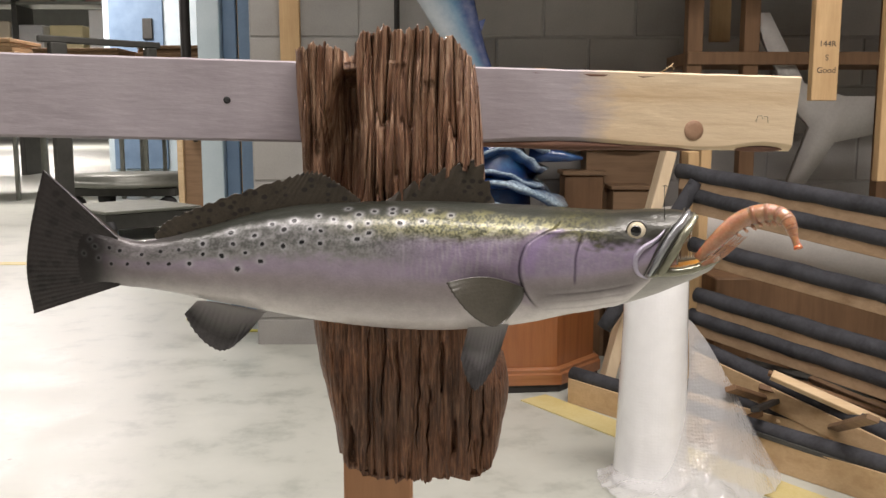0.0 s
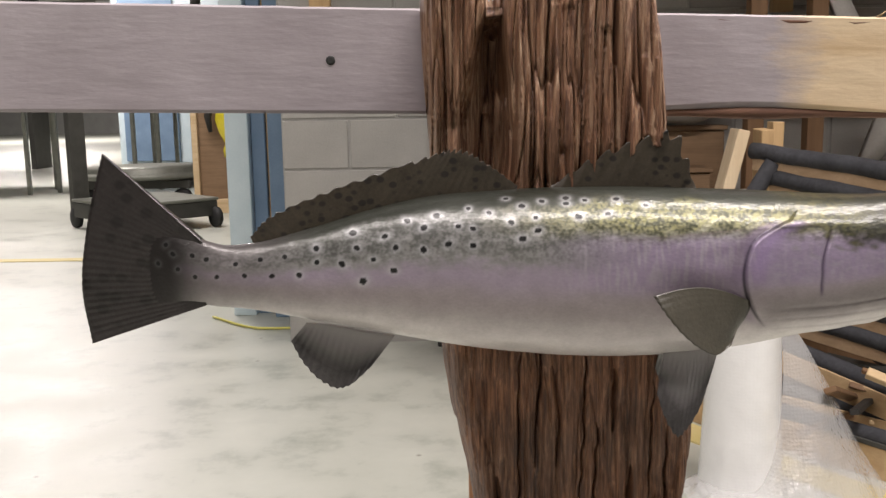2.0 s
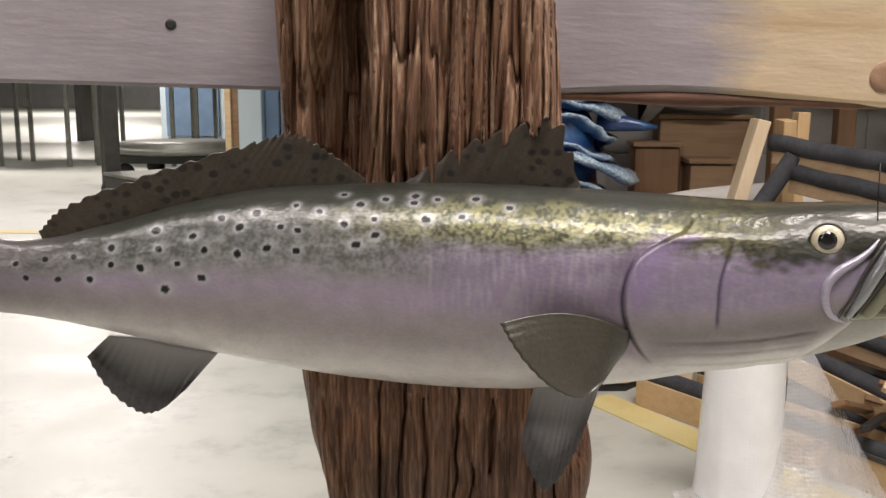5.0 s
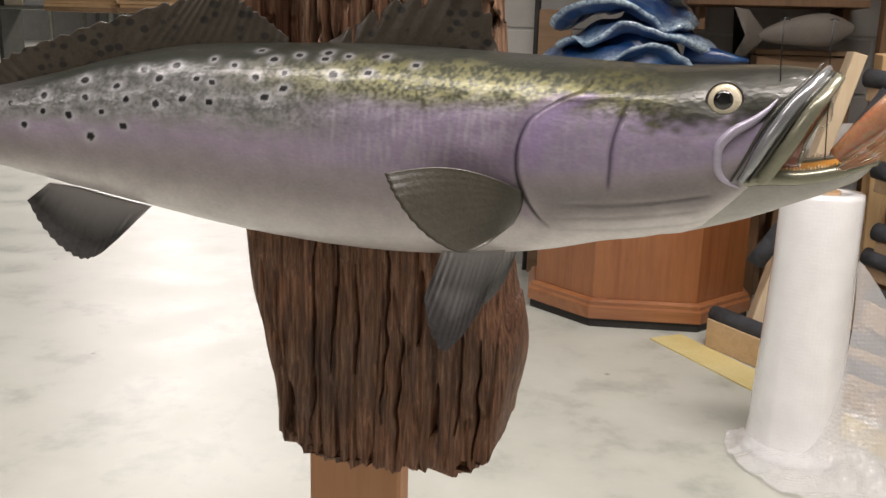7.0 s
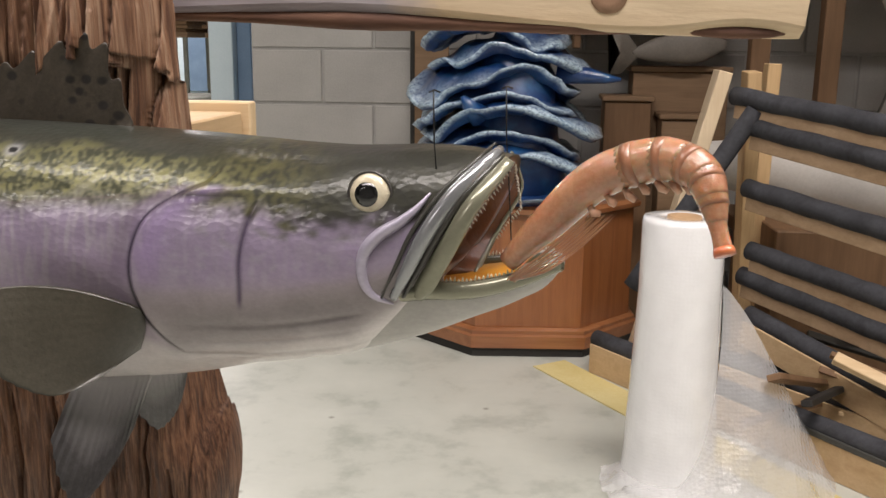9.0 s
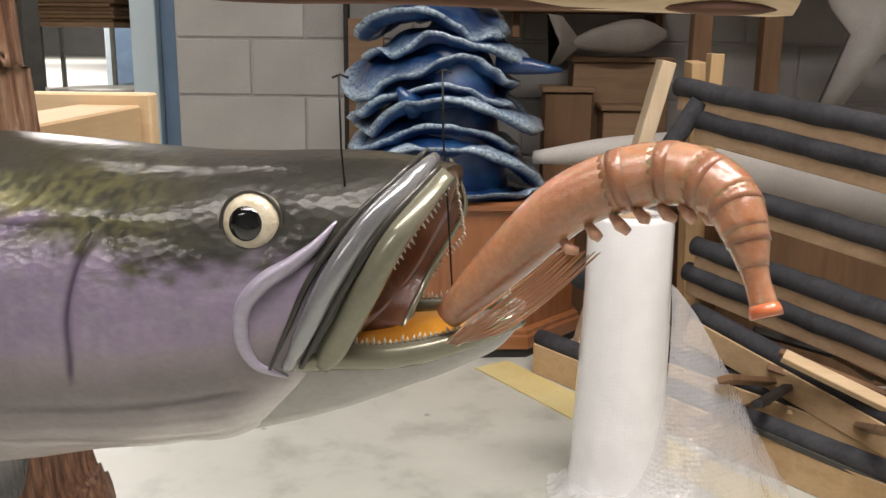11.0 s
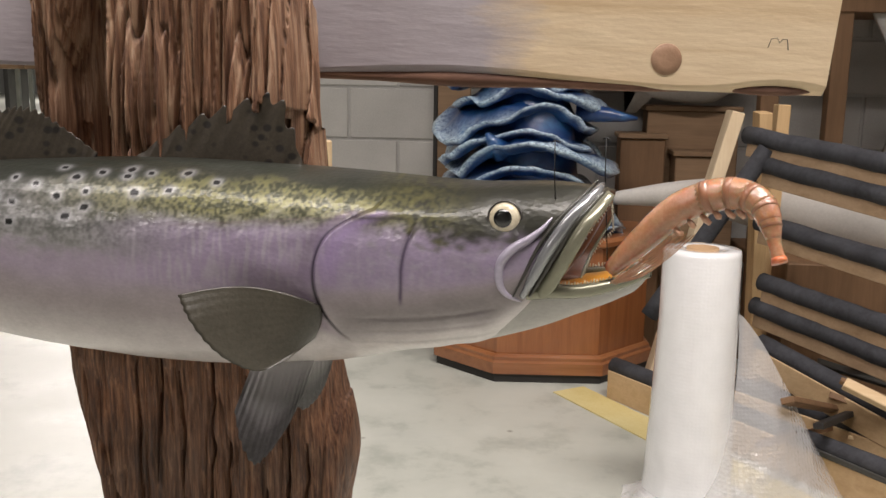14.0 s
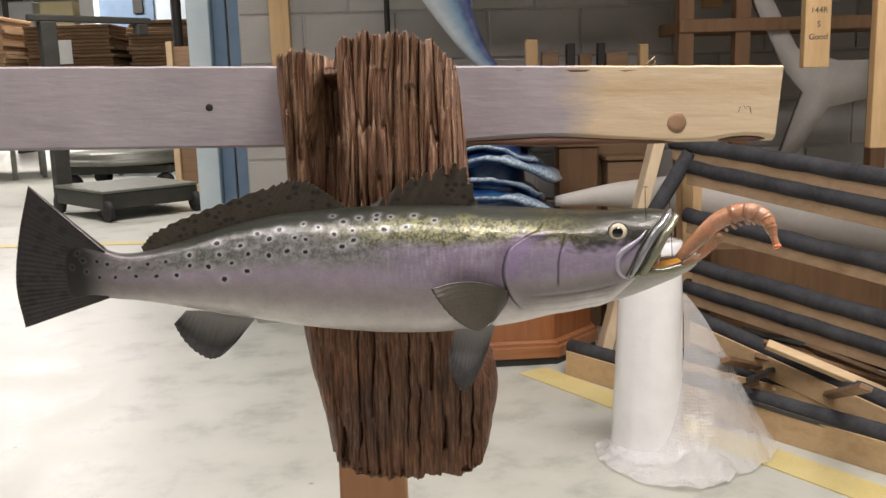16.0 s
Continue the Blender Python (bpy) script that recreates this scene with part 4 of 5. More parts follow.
SHRIMP_LEG = surface("pale_pink_leg", (0.5, 0.25, 0.15), (0.66, 0.4, 0.27), 90, 0.35, coat=0.5)
SHRIMP_TIP = surface("red_orange_tail", (0.55, 0.1, 0.03), (0.68, 0.22, 0.08), 50, 0.3, coat=0.8)
shrimp = root("shrimp_bait", pose(0.262, 0.893, 0.862), "glossy orange-brown shrimp held in the open fish mouth", "shrimp")
spine = curve3([(0.256, 0.900, 0.8635), (0.2725, 0.895, 0.8825), (0.29, 0.89, 0.901), (0.306, 0.885, 0.9095), (0.3195, 0.878, 0.9125), (0.3295, 0.868, 0.909), (0.333, 0.86, 0.901), (0.335, 0.855, 0.891), (0.3375, 0.85, 0.8805)], 60)
thick = smooth_curve([0, 0.15, 0.3, 0.55, 0.75, 0.9, 1], [0.0058, 0.0082, 0.0092, 0.0084, 0.0062, 0.0033, 0.0043])
cuts = [0, 20, 26, 32, 38, 44, 50, 57, 60]
for a, b in zip(cuts, cuts[1:]):
    n = b - a
    seg = spine[a:min(b + 2, 60)]
    part("tail_fan" if b == 60 else "carapace" if a == 0 else "shell_segment", tube(seg, lambda t, a=a, n=n: float(thick((a + t * n) / 59)) * (1.025 - 0.05 * t) * (1 - (0.25 if a == 0 else 0.05) * (1 - t) ** 6), 20),
         SHRIMP_TIP if b == 60 else SHRIMP, shrimp, "red-orange tail" if b == 60 else "")
BAND = surface("brown_shell_band", (0.26, 0.1, 0.05), (0.42, 0.2, 0.11), 90, 0.3, coat=0.7)
for k in (21, 27, 33, 39, 45):
    part("band", tube(spine[k:k + 3], lambda t, k=k: float(thick((k + 1) / 59)) * 1.014, 40), BAND, shrimp, "dark brown band")
for k in range(7):
    p = spine[14 + 3 * k]
    part("leg", tube([(p[0] + 0.001, p[1] - 0.004, p[2] - 0.008), (p[0] + 0.003, p[1] - 0.006, p[2] - 0.0105), (p[0] + 0.0055 - 0.001 * (k % 2), p[1] - 0.006, p[2] - 0.0108 - 0.0008 * (k % 3))], lambda t: 0.0013 + 0.0006 * math.sin(math.pi * t), 8), SHRIMP_LEG, shrimp)
rf = random.Random(8)
for k in range(16):
    f = k / 15
    part("feeler", tube(curve3([(0.256 + 0.006 * f, 0.892 - 0.002 * f, 0.857 + 0.002 * rf.random()), (0.266 + 0.008 * f, 0.888 - 0.002 * f, 0.867 - 0.003 * f + 0.002 * rf.random()), (0.278 + 0.010 * f, 0.885, 0.879 - 0.003 * f), (0.288 + 0.012 * f, 0.884, 0.8885 - 0.001 * f + 0.0015 * rf.random())], 12), lambda t: 0.00045 - 0.0003 * t, 5), BAND if k % 2 else SHRIMP, shrimp)

# ---- oak pedestal with the wave sculpture ----
PED = pose(0.235, 3.56, 0, 0, 0, 5)
pedestal = root("pedestal", PED, "varnished oak octagonal pedestal on a black plinth on the floor", "pedestal")


def octagon(w, d, c):
    return [(-w + c, -d), (w - c, -d), (w, -d + c), (w, d - c), (w - c, d), (-w + c, d), (-w, d - c), (-w, -d + c)]


def prism(layers):
    return loft([[(x, y, z) for x, y in octagon(w, d, c)] for w, d, c, z in layers])


part("plinth", prism([(0.37, 0.30, 0.195, 0), (0.37, 0.30, 0.195, 0.035)]), PLINTH, pedestal, "black recessed plinth", PED, False)
part("base_moulding", prism([(0.38, 0.31, 0.2, 0.03), (0.38, 0.31, 0.2, 0.068), (0.372, 0.302, 0.196, 0.074), (0.372, 0.302, 0.196, 0.085), (0.36, 0.29, 0.19, 0.092)]), OAK_X, pedestal, "stepped oak base moulding", PED, False)
pts = octagon(0.352, 0.282, 0.185)
for k in range(8):
    (x0, y0), (x1, y1) = pts[k], pts[(k + 1) % 8]
    nx, ny = (y1 - y0), -(x1 - x0)
    ln = math.hypot(nx, ny)
    nx, ny = nx / ln * 0.02, ny / ln * 0.02
    part("panel", loft([[(x0, y0, z), (x1, y1, z), (x1 - nx, y1 - ny, z), (x0 - nx, y0 - ny, z)] for z in (0.088, 0.455)]), OAK, pedestal, "", PED, False)
part("top", prism([(0.355, 0.285, 0.186, 0.45), (0.372, 0.302, 0.196, 0.458), (0.374, 0.304, 0.197, 0.472), (0.36, 0.29, 0.19, 0.482)]), OAK_X, pedestal, "moulded oak top", PED, False)


def wave_material():
    m, nt, b = nodes_of("blue_wave_lacquer")
    v = coords(nt)
    n, f = noise_tex(nt, v, 9, 5), noise_tex(nt, v, 90, 6, 0.75)
    at = nt.nodes.new("ShaderNodeAttribute")
    at.attribute_name = "crest"
    c = ramp(nt, n, (0.3, (0.004, 0.018, 0.085)), (0.55, (0.008, 0.045, 0.16)), (0.8, (0.03, 0.15, 0.33)))
    mul = nt.nodes.new("ShaderNodeMath")
    mul.operation = "MULTIPLY"
    link(nt, at.outputs["Fac"], mul.inputs[0])
    link(nt, ramp(nt, f, (0.36, (0.05, 0.05, 0.05)), (0.56, (1, 1, 1))), mul.inputs[1])
    c = mix(nt, mul.outputs[0], c, (0.55, 0.7, 0.78))
    link(nt, c, b.inputs["Base Color"])
    b.inputs["Roughness"].default_value, b.inputs["Coat Weight"].default_value = 0.3, 0.9
    b.inputs["Coat Roughness"].default_value = 0.08
    bump(nt, b, f, 0.35, 0.004)
    return m


WAVE = wave_material()
WAVES = pose(0.19, 3.5, 0.482)
waves = root("wave_sculpture", WAVES, "glossy blue sculpture of stacked curling waves on the oak pedestal", "sculpture")


def wave_plate(r, z, seed, cx, cy, turn, curl):
    """One curling wave: a thick shell, high in the middle, sagging at both sides, its front lip raised and pale."""
    na, nr = 120, 18
    top, low, crest = [], [], []
    for j in range(nr + 1):
        q = j / nr
        a_row, b_row = [], []
        for i in range(na):
            a = i / na * math.tau
            ca, sa = math.cos(a), math.sin(a)
            wob = 1 + 0.09 * noise.noise((ca * 1.6, sa * 1.6, seed)) + 0.03 * noise.noise((ca * 5, sa * 5, seed + 5))
            rr = r * q * wob
            ripple = 0.034 * noise.noise((ca * 1.7, sa * 1.7, seed + 9)) + 0.007 * noise.noise((ca * 6, sa * 6, seed + 2))
            sag = (0.46 if z > 0.1 else 0.05) * math.cos(a - turn) ** 2
            zz = z - r * sag * q**2.2 + ripple * q**1.5 - curl * r * max(0, -math.sin(a - turn)) * q**1.4 + 0.014 * math.sin(14 * q + 5 * ripple / 0.045) * q
            a_row.append((cx + rr * ca, cy + rr * sa * 0.8, zz))
            in_q = rr * (0.97 - 0.05 * q)
            b_row.append((cx + in_q * ca, cy + in_q * sa * 0.8, zz - 0.016 - 0.03 * (1 - q)))
            crest.append(max(0, (q - 0.68) / 0.32) ** 1.7)
        top.append(a_row)
        low.append(b_row)
    bm = loft(top + low[::-1])
    lay = bm.verts.layers.float_color.new("crest")
    bm.verts.ensure_lookup_table()
    for k, v in enumerate(bm.verts):
        c = crest[k] if k < len(crest) else 0.0
        v[lay] = (c, c, c, 1)
    return bm


rw = random.Random(11)
LEVELS = ((0.36, 0.025, 0.02), (0.345, 0.20, 0.14), (0.28, 0.25, 0.15), (0.305, 0.325, 0.12), (0.28, 0.37, 0.16), (0.29, 0.445, 0.12), (0.265, 0.515, 0.14), (0.25, 0.58, 0.15))
for k, (r, z, curl) in enumerate(LEVELS):
    part("wave", wave_plate(r, z, 3.1 * k + 1, rw.uniform(-0.035, 0.045) - (0.05 if k == 1 else 0.03), 0.035 * k / 7 + rw.uniform(-0.02, 0.02), rw.uniform(-0.35, 0.35), curl), WAVE, waves, "", WAVES)
part("core", lathe([(0.19, 0.0), (0.15, 0.2), (0.13, 0.4), (0.06, 0.53)], 28), WAVE, waves, "dark blue core", WAVES)
part("spray", tube([(0.14, -0.05, 0.40), (0.24, -0.07, 0.392), (0.29, -0.08, 0.385), (0.335, -0.08, 0.382)], lambda t: 0.034 - 0.028 * t, 10), WAVE, waves, "blue spray tip", WAVES)
part("spray", tube([(-0.10, -0.16, 0.27), (-0.13, -0.19, 0.30), (-0.15, -0.2, 0.33)], lambda t: 0.04 - 0.033 * t, 10), WAVE, waves, "blue spray tip", WAVES)


def marlin_material():
    m, nt, b = nodes_of("blue_and_silver_lacquer")
    v = coords(nt)
    at = nt.nodes.new("ShaderNodeAttribute")
    at.attribute_name = "crest"
    c = ramp(nt, at.outputs["Fac"], (0.2, (0.5, 0.55, 0.58)), (0.55, (0.16, 0.3, 0.42)), (0.75, (0.015, 0.03, 0.16)))
    c = mix(nt, 0.2, c, ramp(nt, noise_tex(nt, v, 30, 4), (0.3, (0.1, 0.2, 0.35)), (0.7, (0.6, 0.66, 0.7))))
    link(nt, c, b.inputs["Base Color"])
    b.inputs["Roughness"].default_value, b.inputs["Coat Weight"].default_value = 0.25, 0.8
    return m


def marlin():
    line = curve3([(0.27, 3.58, 1.06), (0.17, 3.58, 1.16), (0.075, 3.58, 1.33), (0.0, 3.58, 1.52), (-0.06, 3.58, 1.75), (-0.08, 3.58, 1.95)], 40)
    half = smooth_curve([0, 0.25, 0.5, 0.8, 1], [0.02, 0.045, 0.09, 0.13, 0.03])
    rings = []
    for i, p in enumerate(line):
        r = float(half(i / 39))
        rings.append([(p[0] + r * math.cos(a), p[1] + 0.5 * r * math.sin(a), p[2] + 0.35 * r * math.cos(a)) for a in np.linspace(0, math.tau, 24, endpoint=False)])
    fins = [loft([[(x + 0.03 * t, 3.58 + s, z + 0.02 * t) for x, z in ((0.10, 1.37), (0.165 - 0.03 * t, 1.395), (0.135, 1.30))] for s, t in ((-0.006, 0), (0.006, 0))]),
            loft([[(x, 3.58 + s, z) for x, z in ((0.2, 1.1), (0.45, 1.075), (0.5, 1.058), (0.25, 1.05))] for s in (-0.05, 0.05)])]
    bm = loft(rings)
    lay = bm.verts.layers.float_color.new("crest")
    bm.verts.ensure_lookup_table()
    for k, v in enumerate(bm.verts):
        c = 0.5 + 0.5 * math.cos((k % 24) / 24 * math.tau)
        v[lay] = (c, c, c, 1)
    for f in fins:
        lf = f.verts.layers.float_color.new("crest")
        for v in f.verts:
            v[lf] = (0.95, 0.95, 0.95, 1)
    return join(bm, *fins)


thing("fish_sculpture", marlin(), marlin_material(), "blue and silver fish sculpture rising from the wave sculpture", "sculpture", pose(0.06, 3.58, 1.05))

# ---- bubble wrap ----
def plastic(name, alpha, bubbles):
    m, nt, b = nodes_of(name)
    v = coords(nt)
    n = noise_tex(nt, v, 12, 5)
    link(nt, ramp(nt, n, (0.3, (0.82, 0.82, 0.82)), (0.7, (0.9, 0.9, 0.9))), b.inputs["Base Color"])
    b.inputs["Roughness"].default_value, b.inputs["Alpha"].default_value = 0.16, alpha
    b.inputs["Coat Weight"].default_value, b.inputs["Coat Roughness"].default_value = 0.9, 0.05
    vo = nt.nodes.new("ShaderNodeTexVoronoi")
    vo.inputs["Scale"].default_value, vo.inputs["Randomness"].default_value = 115, 0.35
    link(nt, v, vo.inputs["Vector"])
    n1 = bump(nt, b, vo.outputs["Distance"], bubbles, 0.006)
    bump(nt, b, n, 0.12 if alpha == 1 else 0.4, 0.02, n1)
    return m


ROLL = pose(0.585, 2.44, 0)
roll = root("bubble_wrap_roll", ROLL, "upright bubble wrap roll, loose end spread on the floor", "bubble wrap")


def roll_body():
    rings = []
    for r, z in ((0.112, 0.0), (0.106, 0.01), (0.1, 0.08), (0.093, 0.25), (0.088, 0.45), (0.086, 0.6), (0.083, 0.611), (0.06, 0.612), (0.034, 0.610), (0.034, 0.5)):
        rings.append([(r * (1 + 0.03 * noise.noise((math.cos(a) * 3, math.sin(a) * 3, z * 4))) * math.cos(a), r * (1 + 0.03 * noise.noise((math.cos(a) * 3, math.sin(a) * 3, z * 4))) * math.sin(a), z) for a in np.linspace(0, math.tau, 48, endpoint=False)])
    return loft(rings, True, True)


part("wrap", roll_body(), plastic("milky_bubble_wrap", 1.0, 0.06), roll, "milky wound bubble wrap", ROLL)
part("core", loft([[(r * math.cos(a), r * math.sin(a), z) for a in np.linspace(0, math.tau, 28, endpoint=False)] for r, z in ((0.036, 0.4), (0.036, 0.614), (0.031, 0.614), (0.031, 0.4))]), CARDBOARD, roll, "cardboard core", ROLL)
SHEET = plastic("clear_bubble_sheet", 0.42, 0.3)


def sheet():
    """The loose end: peels off the side of the roll and fans out round its foot."""
    reach = smooth_curve([0, 0.26, 0.44, 0.7, 0.85, 1], [0.385, 0.285, 0.275, 0.18, 0.155, 0.15])
    rows = []
    for i in range(51):
        s = i / 50
        row = []
        for j in range(111):
            q = j / 110
            a = radians(8 - 205 * q)
            top = 0.42 * max(0, 1 - q * 2.1) ** 1.5 + 0.035
            r = 0.094 + (float(reach(q)) - 0.094) * s ** (0.8 + 0.3 * q)
            r *= 1 + 0.05 * s * noise.noise((math.cos(a) * 5, math.sin(a) * 5, 1))
            x, y = r * math.cos(a), r * math.sin(a)
            crumple = 0.05 * abs(noise.noise((x * 13, y * 13, 3))) + 0.018 * abs(noise.noise((x * 38, y * 38, 5)))
            row.append((x, y, 0.006 + top * (1 - s) ** 1.15 + crumple * s * (1 - 0.55 * s)))
        rows.append(row)
    return grid(rows)


part("loose_sheet", sheet(), SHEET, roll, "clear loose bubble wrap", ROLL)

# ---- padded rack and lumber ----
PADS = [((0.806, 3.092, 0.835), (1.473, 2.2, 0.72)), ((0.843, 3.043, 0.756), (1.46, 2.22, 0.635)), ((0.845, 3.04, 0.59), (1.467, 2.21, 0.48)), ((0.862, 3.017, 0.42), (1.467, 2.21, 0.325)), ((0.849, 3.035, 0.345), (1.478, 2.195, 0.24))]
rack = root("padded_rack", pose(0.8, 3.1, 0), "pine rack with grey foam-padded arms beside the bubble wrap", "rack")
for k, (a, b) in enumerate(PADS):
    a, b = Vector(a), Vector(b)
    arm = part("arm", stick(a + Vector((0.012, 0.0, -0.035)), b + Vector((0.012, 0, -0.035)), 0.038, 0.05), ARMWOOD, rack, smooth=False)
    line = [a.lerp(b, i / 24) + Vector((0, 0, 0.004 * noise.noise((i * 0.5, k, 0)))) for i in range(25)]
    part("foam_pad", tube(line, lambda t, k=k: 0.026 + 0.0025 * noise.noise((t * 14, k * 3, 1)), 14), FOAM, arm, "grey foam tube")
part("leg", stick((0.775, 3.12, 0.90), (0.56, 3.12, 0.0), 0.038, 0.089), PINE_PALE, rack, "leaning pine leg", smooth=False)
part("leg", stick((0.86, 3.16, 0.90), (0.90, 3.2, 0.0), 0.038, 0.089), PINE_Z, rack, smooth=False)
part("leg", stick((1.5, 2.2, 0.86), (1.5, 2.2, 0.0), 0.038, 0.089), PINE_Z, rack, smooth=False)
part("brace", tube([(0.85 - 0.3 * k / 10, 3.03, 0.80 - 0.5 * k / 10) for k in range(11)], 0.026, 14), FOAM, rack, "foam-wrapped brace")
part("brace", stick((0.95, 3.3, 0.92), (0.93, 3.3, 0.0), 0.038, 0.06), PINE_Z, rack, smooth=False)
for k, (a, b, up) in enumerate((((0.465, 3.16, 0.045), (1.36, 2.03, 0.045), 0.09), ((0.86, 2.98, 0.2), (1.36, 2.3, 0.05), 0.07), ((0.66, 3.2, 0.05), (1.62, 2.02, 0.05), 0.09))):
    a, b = Vector(a), Vector(b)
    lum = root("padded_lumber", Matrix.Translation(a * 1.0), "foam-topped pine lumber lying beside the rack", "lumber", "padded lumber")
    part("timber", stick(a, b, 0.045, up), PINE_Y, lum, smooth=False)
    off = Vector((0.004, 0.004, up / 2 + 0.012))
    part("foam_pad", tube([a.lerp(b, i / 20) + off for i in range(21)], 0.026, 14), FOAM, lum, "grey foam tube")

rs = random.Random(3)
for k in range(24):
    x, y = rs.uniform(0.85, 1.45), rs.uniform(2.6, 3.1)
    dx, dy = rs.uniform(0.3, 0.75), -rs.uniform(0.1, 0.75)
    z0, z1 = rs.uniform(0.03, 0.3), rs.uniform(0.03, 0.1)
    if k % 4 == 3:
        dx, z0, z1 = -0.5 * dx, z1, z0
    look_of = (SHELFWOOD, CRATE, STEEL_DARK, SHELFWOOD, PINE_X, PLINTH)[k % 6]
    thing("scrap_lath", stick((x, y, z0), (x + dx, y + dy, z1), rs.uniform(0.014, 0.035), rs.uniform(0.01, 0.022), roll=rs.uniform(-30, 30)), look_of, ("rough dark wooden", "rough brown wooden", "dark grey painted", "rough dark wooden", "pale sawn pine", "black painted")[k % 6] + " lath in the scrap pile under the rack", "lath", pose(x, y, z0), smooth=False, group="scrap laths under the rack")
ledge = root("wall_ledge", pose(0.7, 3.85, 1.05), "narrow dark wooden ledge on brackets against the block wall", "shelf")
part("board", box(0.34, 0.94, 3.74, 4.0, 1.045, 1.07, 0.002), SHELFWOOD, ledge, smooth=False)
for x in (0.4, 0.88):
    part("bracket", box(x - 0.012, x + 0.012, 3.8, 4.0, 0.96, 1.043, 0.002), SHELFWOOD, ledge, smooth=False)
for x, w, h, mt, tone in ((0.40, 0.05, 0.15, PINE_Z, "pale pine"), (0.475, 0.07, 0.10, CRATE, "dull brown"), (0.56, 0.035, 0.13, PLINTH, "black"), (0.62, 0.05, 0.085, SHELFWOOD, "dark brown"), (0.685, 0.03, 0.13, PLINTH, "black"), (0.75, 0.09, 0.09, CRATE, "dull brown"), (0.86, 0.035, 0.12, PINE_Z, "pale pine")):
    thing("wood_offcut", box(x - w / 2, x + w / 2, 3.78, 3.83, 1.07, 1.07 + h, 0.003), mt, tone + " wooden offcut standing on the wall ledge", "offcut", pose(x, 3.8, 1.07), smooth=False, group="offcuts on the ledge")

# grey shark model behind the rack
SHARK = surface("grey_primer", (0.4, 0.38, 0.35), (0.54, 0.52, 0.48), 7, 0.6)


def plate(outline, y, half):
    """A flat upright shape of any outline in x, z."""
    bm = bmesh.new()
    rims = [[bm.verts.new((x, y + s, z)) for x, z in outline] for s in (-half, half)]
    n = len(outline)
    caps = [bm.faces.new(r) for r in rims]
    for i in range(n):
        bm.faces.new((rims[0][i], rims[0][(i + 1) % n], rims[1][(i + 1) % n], rims[1][i]))
    bmesh.ops.triangulate(bm, faces=caps)
    bmesh.ops.recalc_face_normals(bm, faces=bm.faces[:])
    return bm


def shark():
    line = curve3([(0.45, 3.42, 0.60), (0.7, 3.4, 0.62), (1.0, 3.35, 0.60), (1.35, 3.2, 0.57), (1.75, 3.0, 0.55), (2.1, 2.9, 0.55)], 40)
    half = smooth_curve([0, 0.2, 0.5, 0.8, 1], [0.02, 0.05, 0.12, 0.14, 0.06])
    rings = []
    for i, p in enumerate(line):
        r = float(half(i / 39))
        rings.append([(p[0] + 0.3 * r * math.cos(a), p[1] + 0.8 * r * math.cos(a), p[2] + r * math.sin(a)) for a in np.linspace(0, math.tau, 24, endpoint=False)])
    fluke = plate([(x, z) for x, z in ((1.20, 1.42), (1.27, 1.42), (1.42, 1.15), (1.58, 1.10), (1.7, 1.1), (1.7, 0.95), (1.55, 0.92), (1.42, 0.72), (1.36, 0.72), (1.45, 0.98), (1.38, 1.06))], 3.62, 0.015)
    return join(loft(rings), fluke)


thing("shark_model", shark(), SHARK, "unpainted grey shark model stored behind the rack", "sculpture", pose(1.2, 3.3, 0.4))


def small_fish():
    line = curve3([(0.585, 3.74, 0.945), (0.65, 3.74, 0.955), (0.74, 3.74, 0.965), (0.83, 3.74, 0.97), (0.9, 3.74, 0.975)], 24)
    half = smooth_curve([0, 0.3, 0.7, 1], [0.012, 0.04, 0.055, 0.012])
    rings = [[(p[0], p[1] + 0.5 * float(half(i / 23)) * math.cos(a), p[2] + float(half(i / 23)) * math.sin(a)) for a in np.linspace(0, math.tau, 18, endpoint=False)] for i, p in enumerate(line)]
    return join(loft(rings), plate([(0.61, 0.955), (0.55, 1.03), (0.50, 1.04), (0.545, 0.945), (0.51, 0.87), (0.55, 0.875), (0.61, 0.935)], 3.74, 0.006))


# darker copy of the grey primer: the blank's shade put into its colour
BLANK = surface("shade_toned_primer", (0.13, 0.115, 0.095), (0.22, 0.195, 0.165), 9, 0.6)
thing("fish_blank", small_fish(), BLANK, "small grey-brown fish blank lying on a crate, darkened for shade", "sculpture", pose(0.7, 3.74, 0.9))
thing("stand_block", box(0.95, 1.75, 3.1, 3.45, 0.0, 0.46, 0.004), SHELFWOOD, "dull wooden crate under the grey shark model", "crate", pose(1.3, 3.3, 0), smooth=False)

# storage behind: dark shelf, crates, hanging boards
shelf = root("storage_shelf", pose(1.5, 3.75, 0), "dark wooden storage shelf against the block wall", "shelf")
for x in (0.98, 1.2, 1.75, 2.3):
    part("upright", stick((x, 3.62, 0), (x, 3.62, 2.4), 0.06, 0.06), SHELFWOOD, shelf, smooth=False)
for z in (0.35, 1.22, 1.75):
    part("board", box(0.95, 2.35, 3.58, 3.92, z, z + 0.05, 0.003), SHELFWOOD, shelf, smooth=False)
# unseen overhead deck, added to shade the wall and hold the hanging boards
part("deck", box(-0.25, 2.95, 2.7, 3.93, 2.053, 2.09, 0.003), SHELFWOOD, shelf, "dark plank deck, unseen, added to shade the wall", smooth=False)
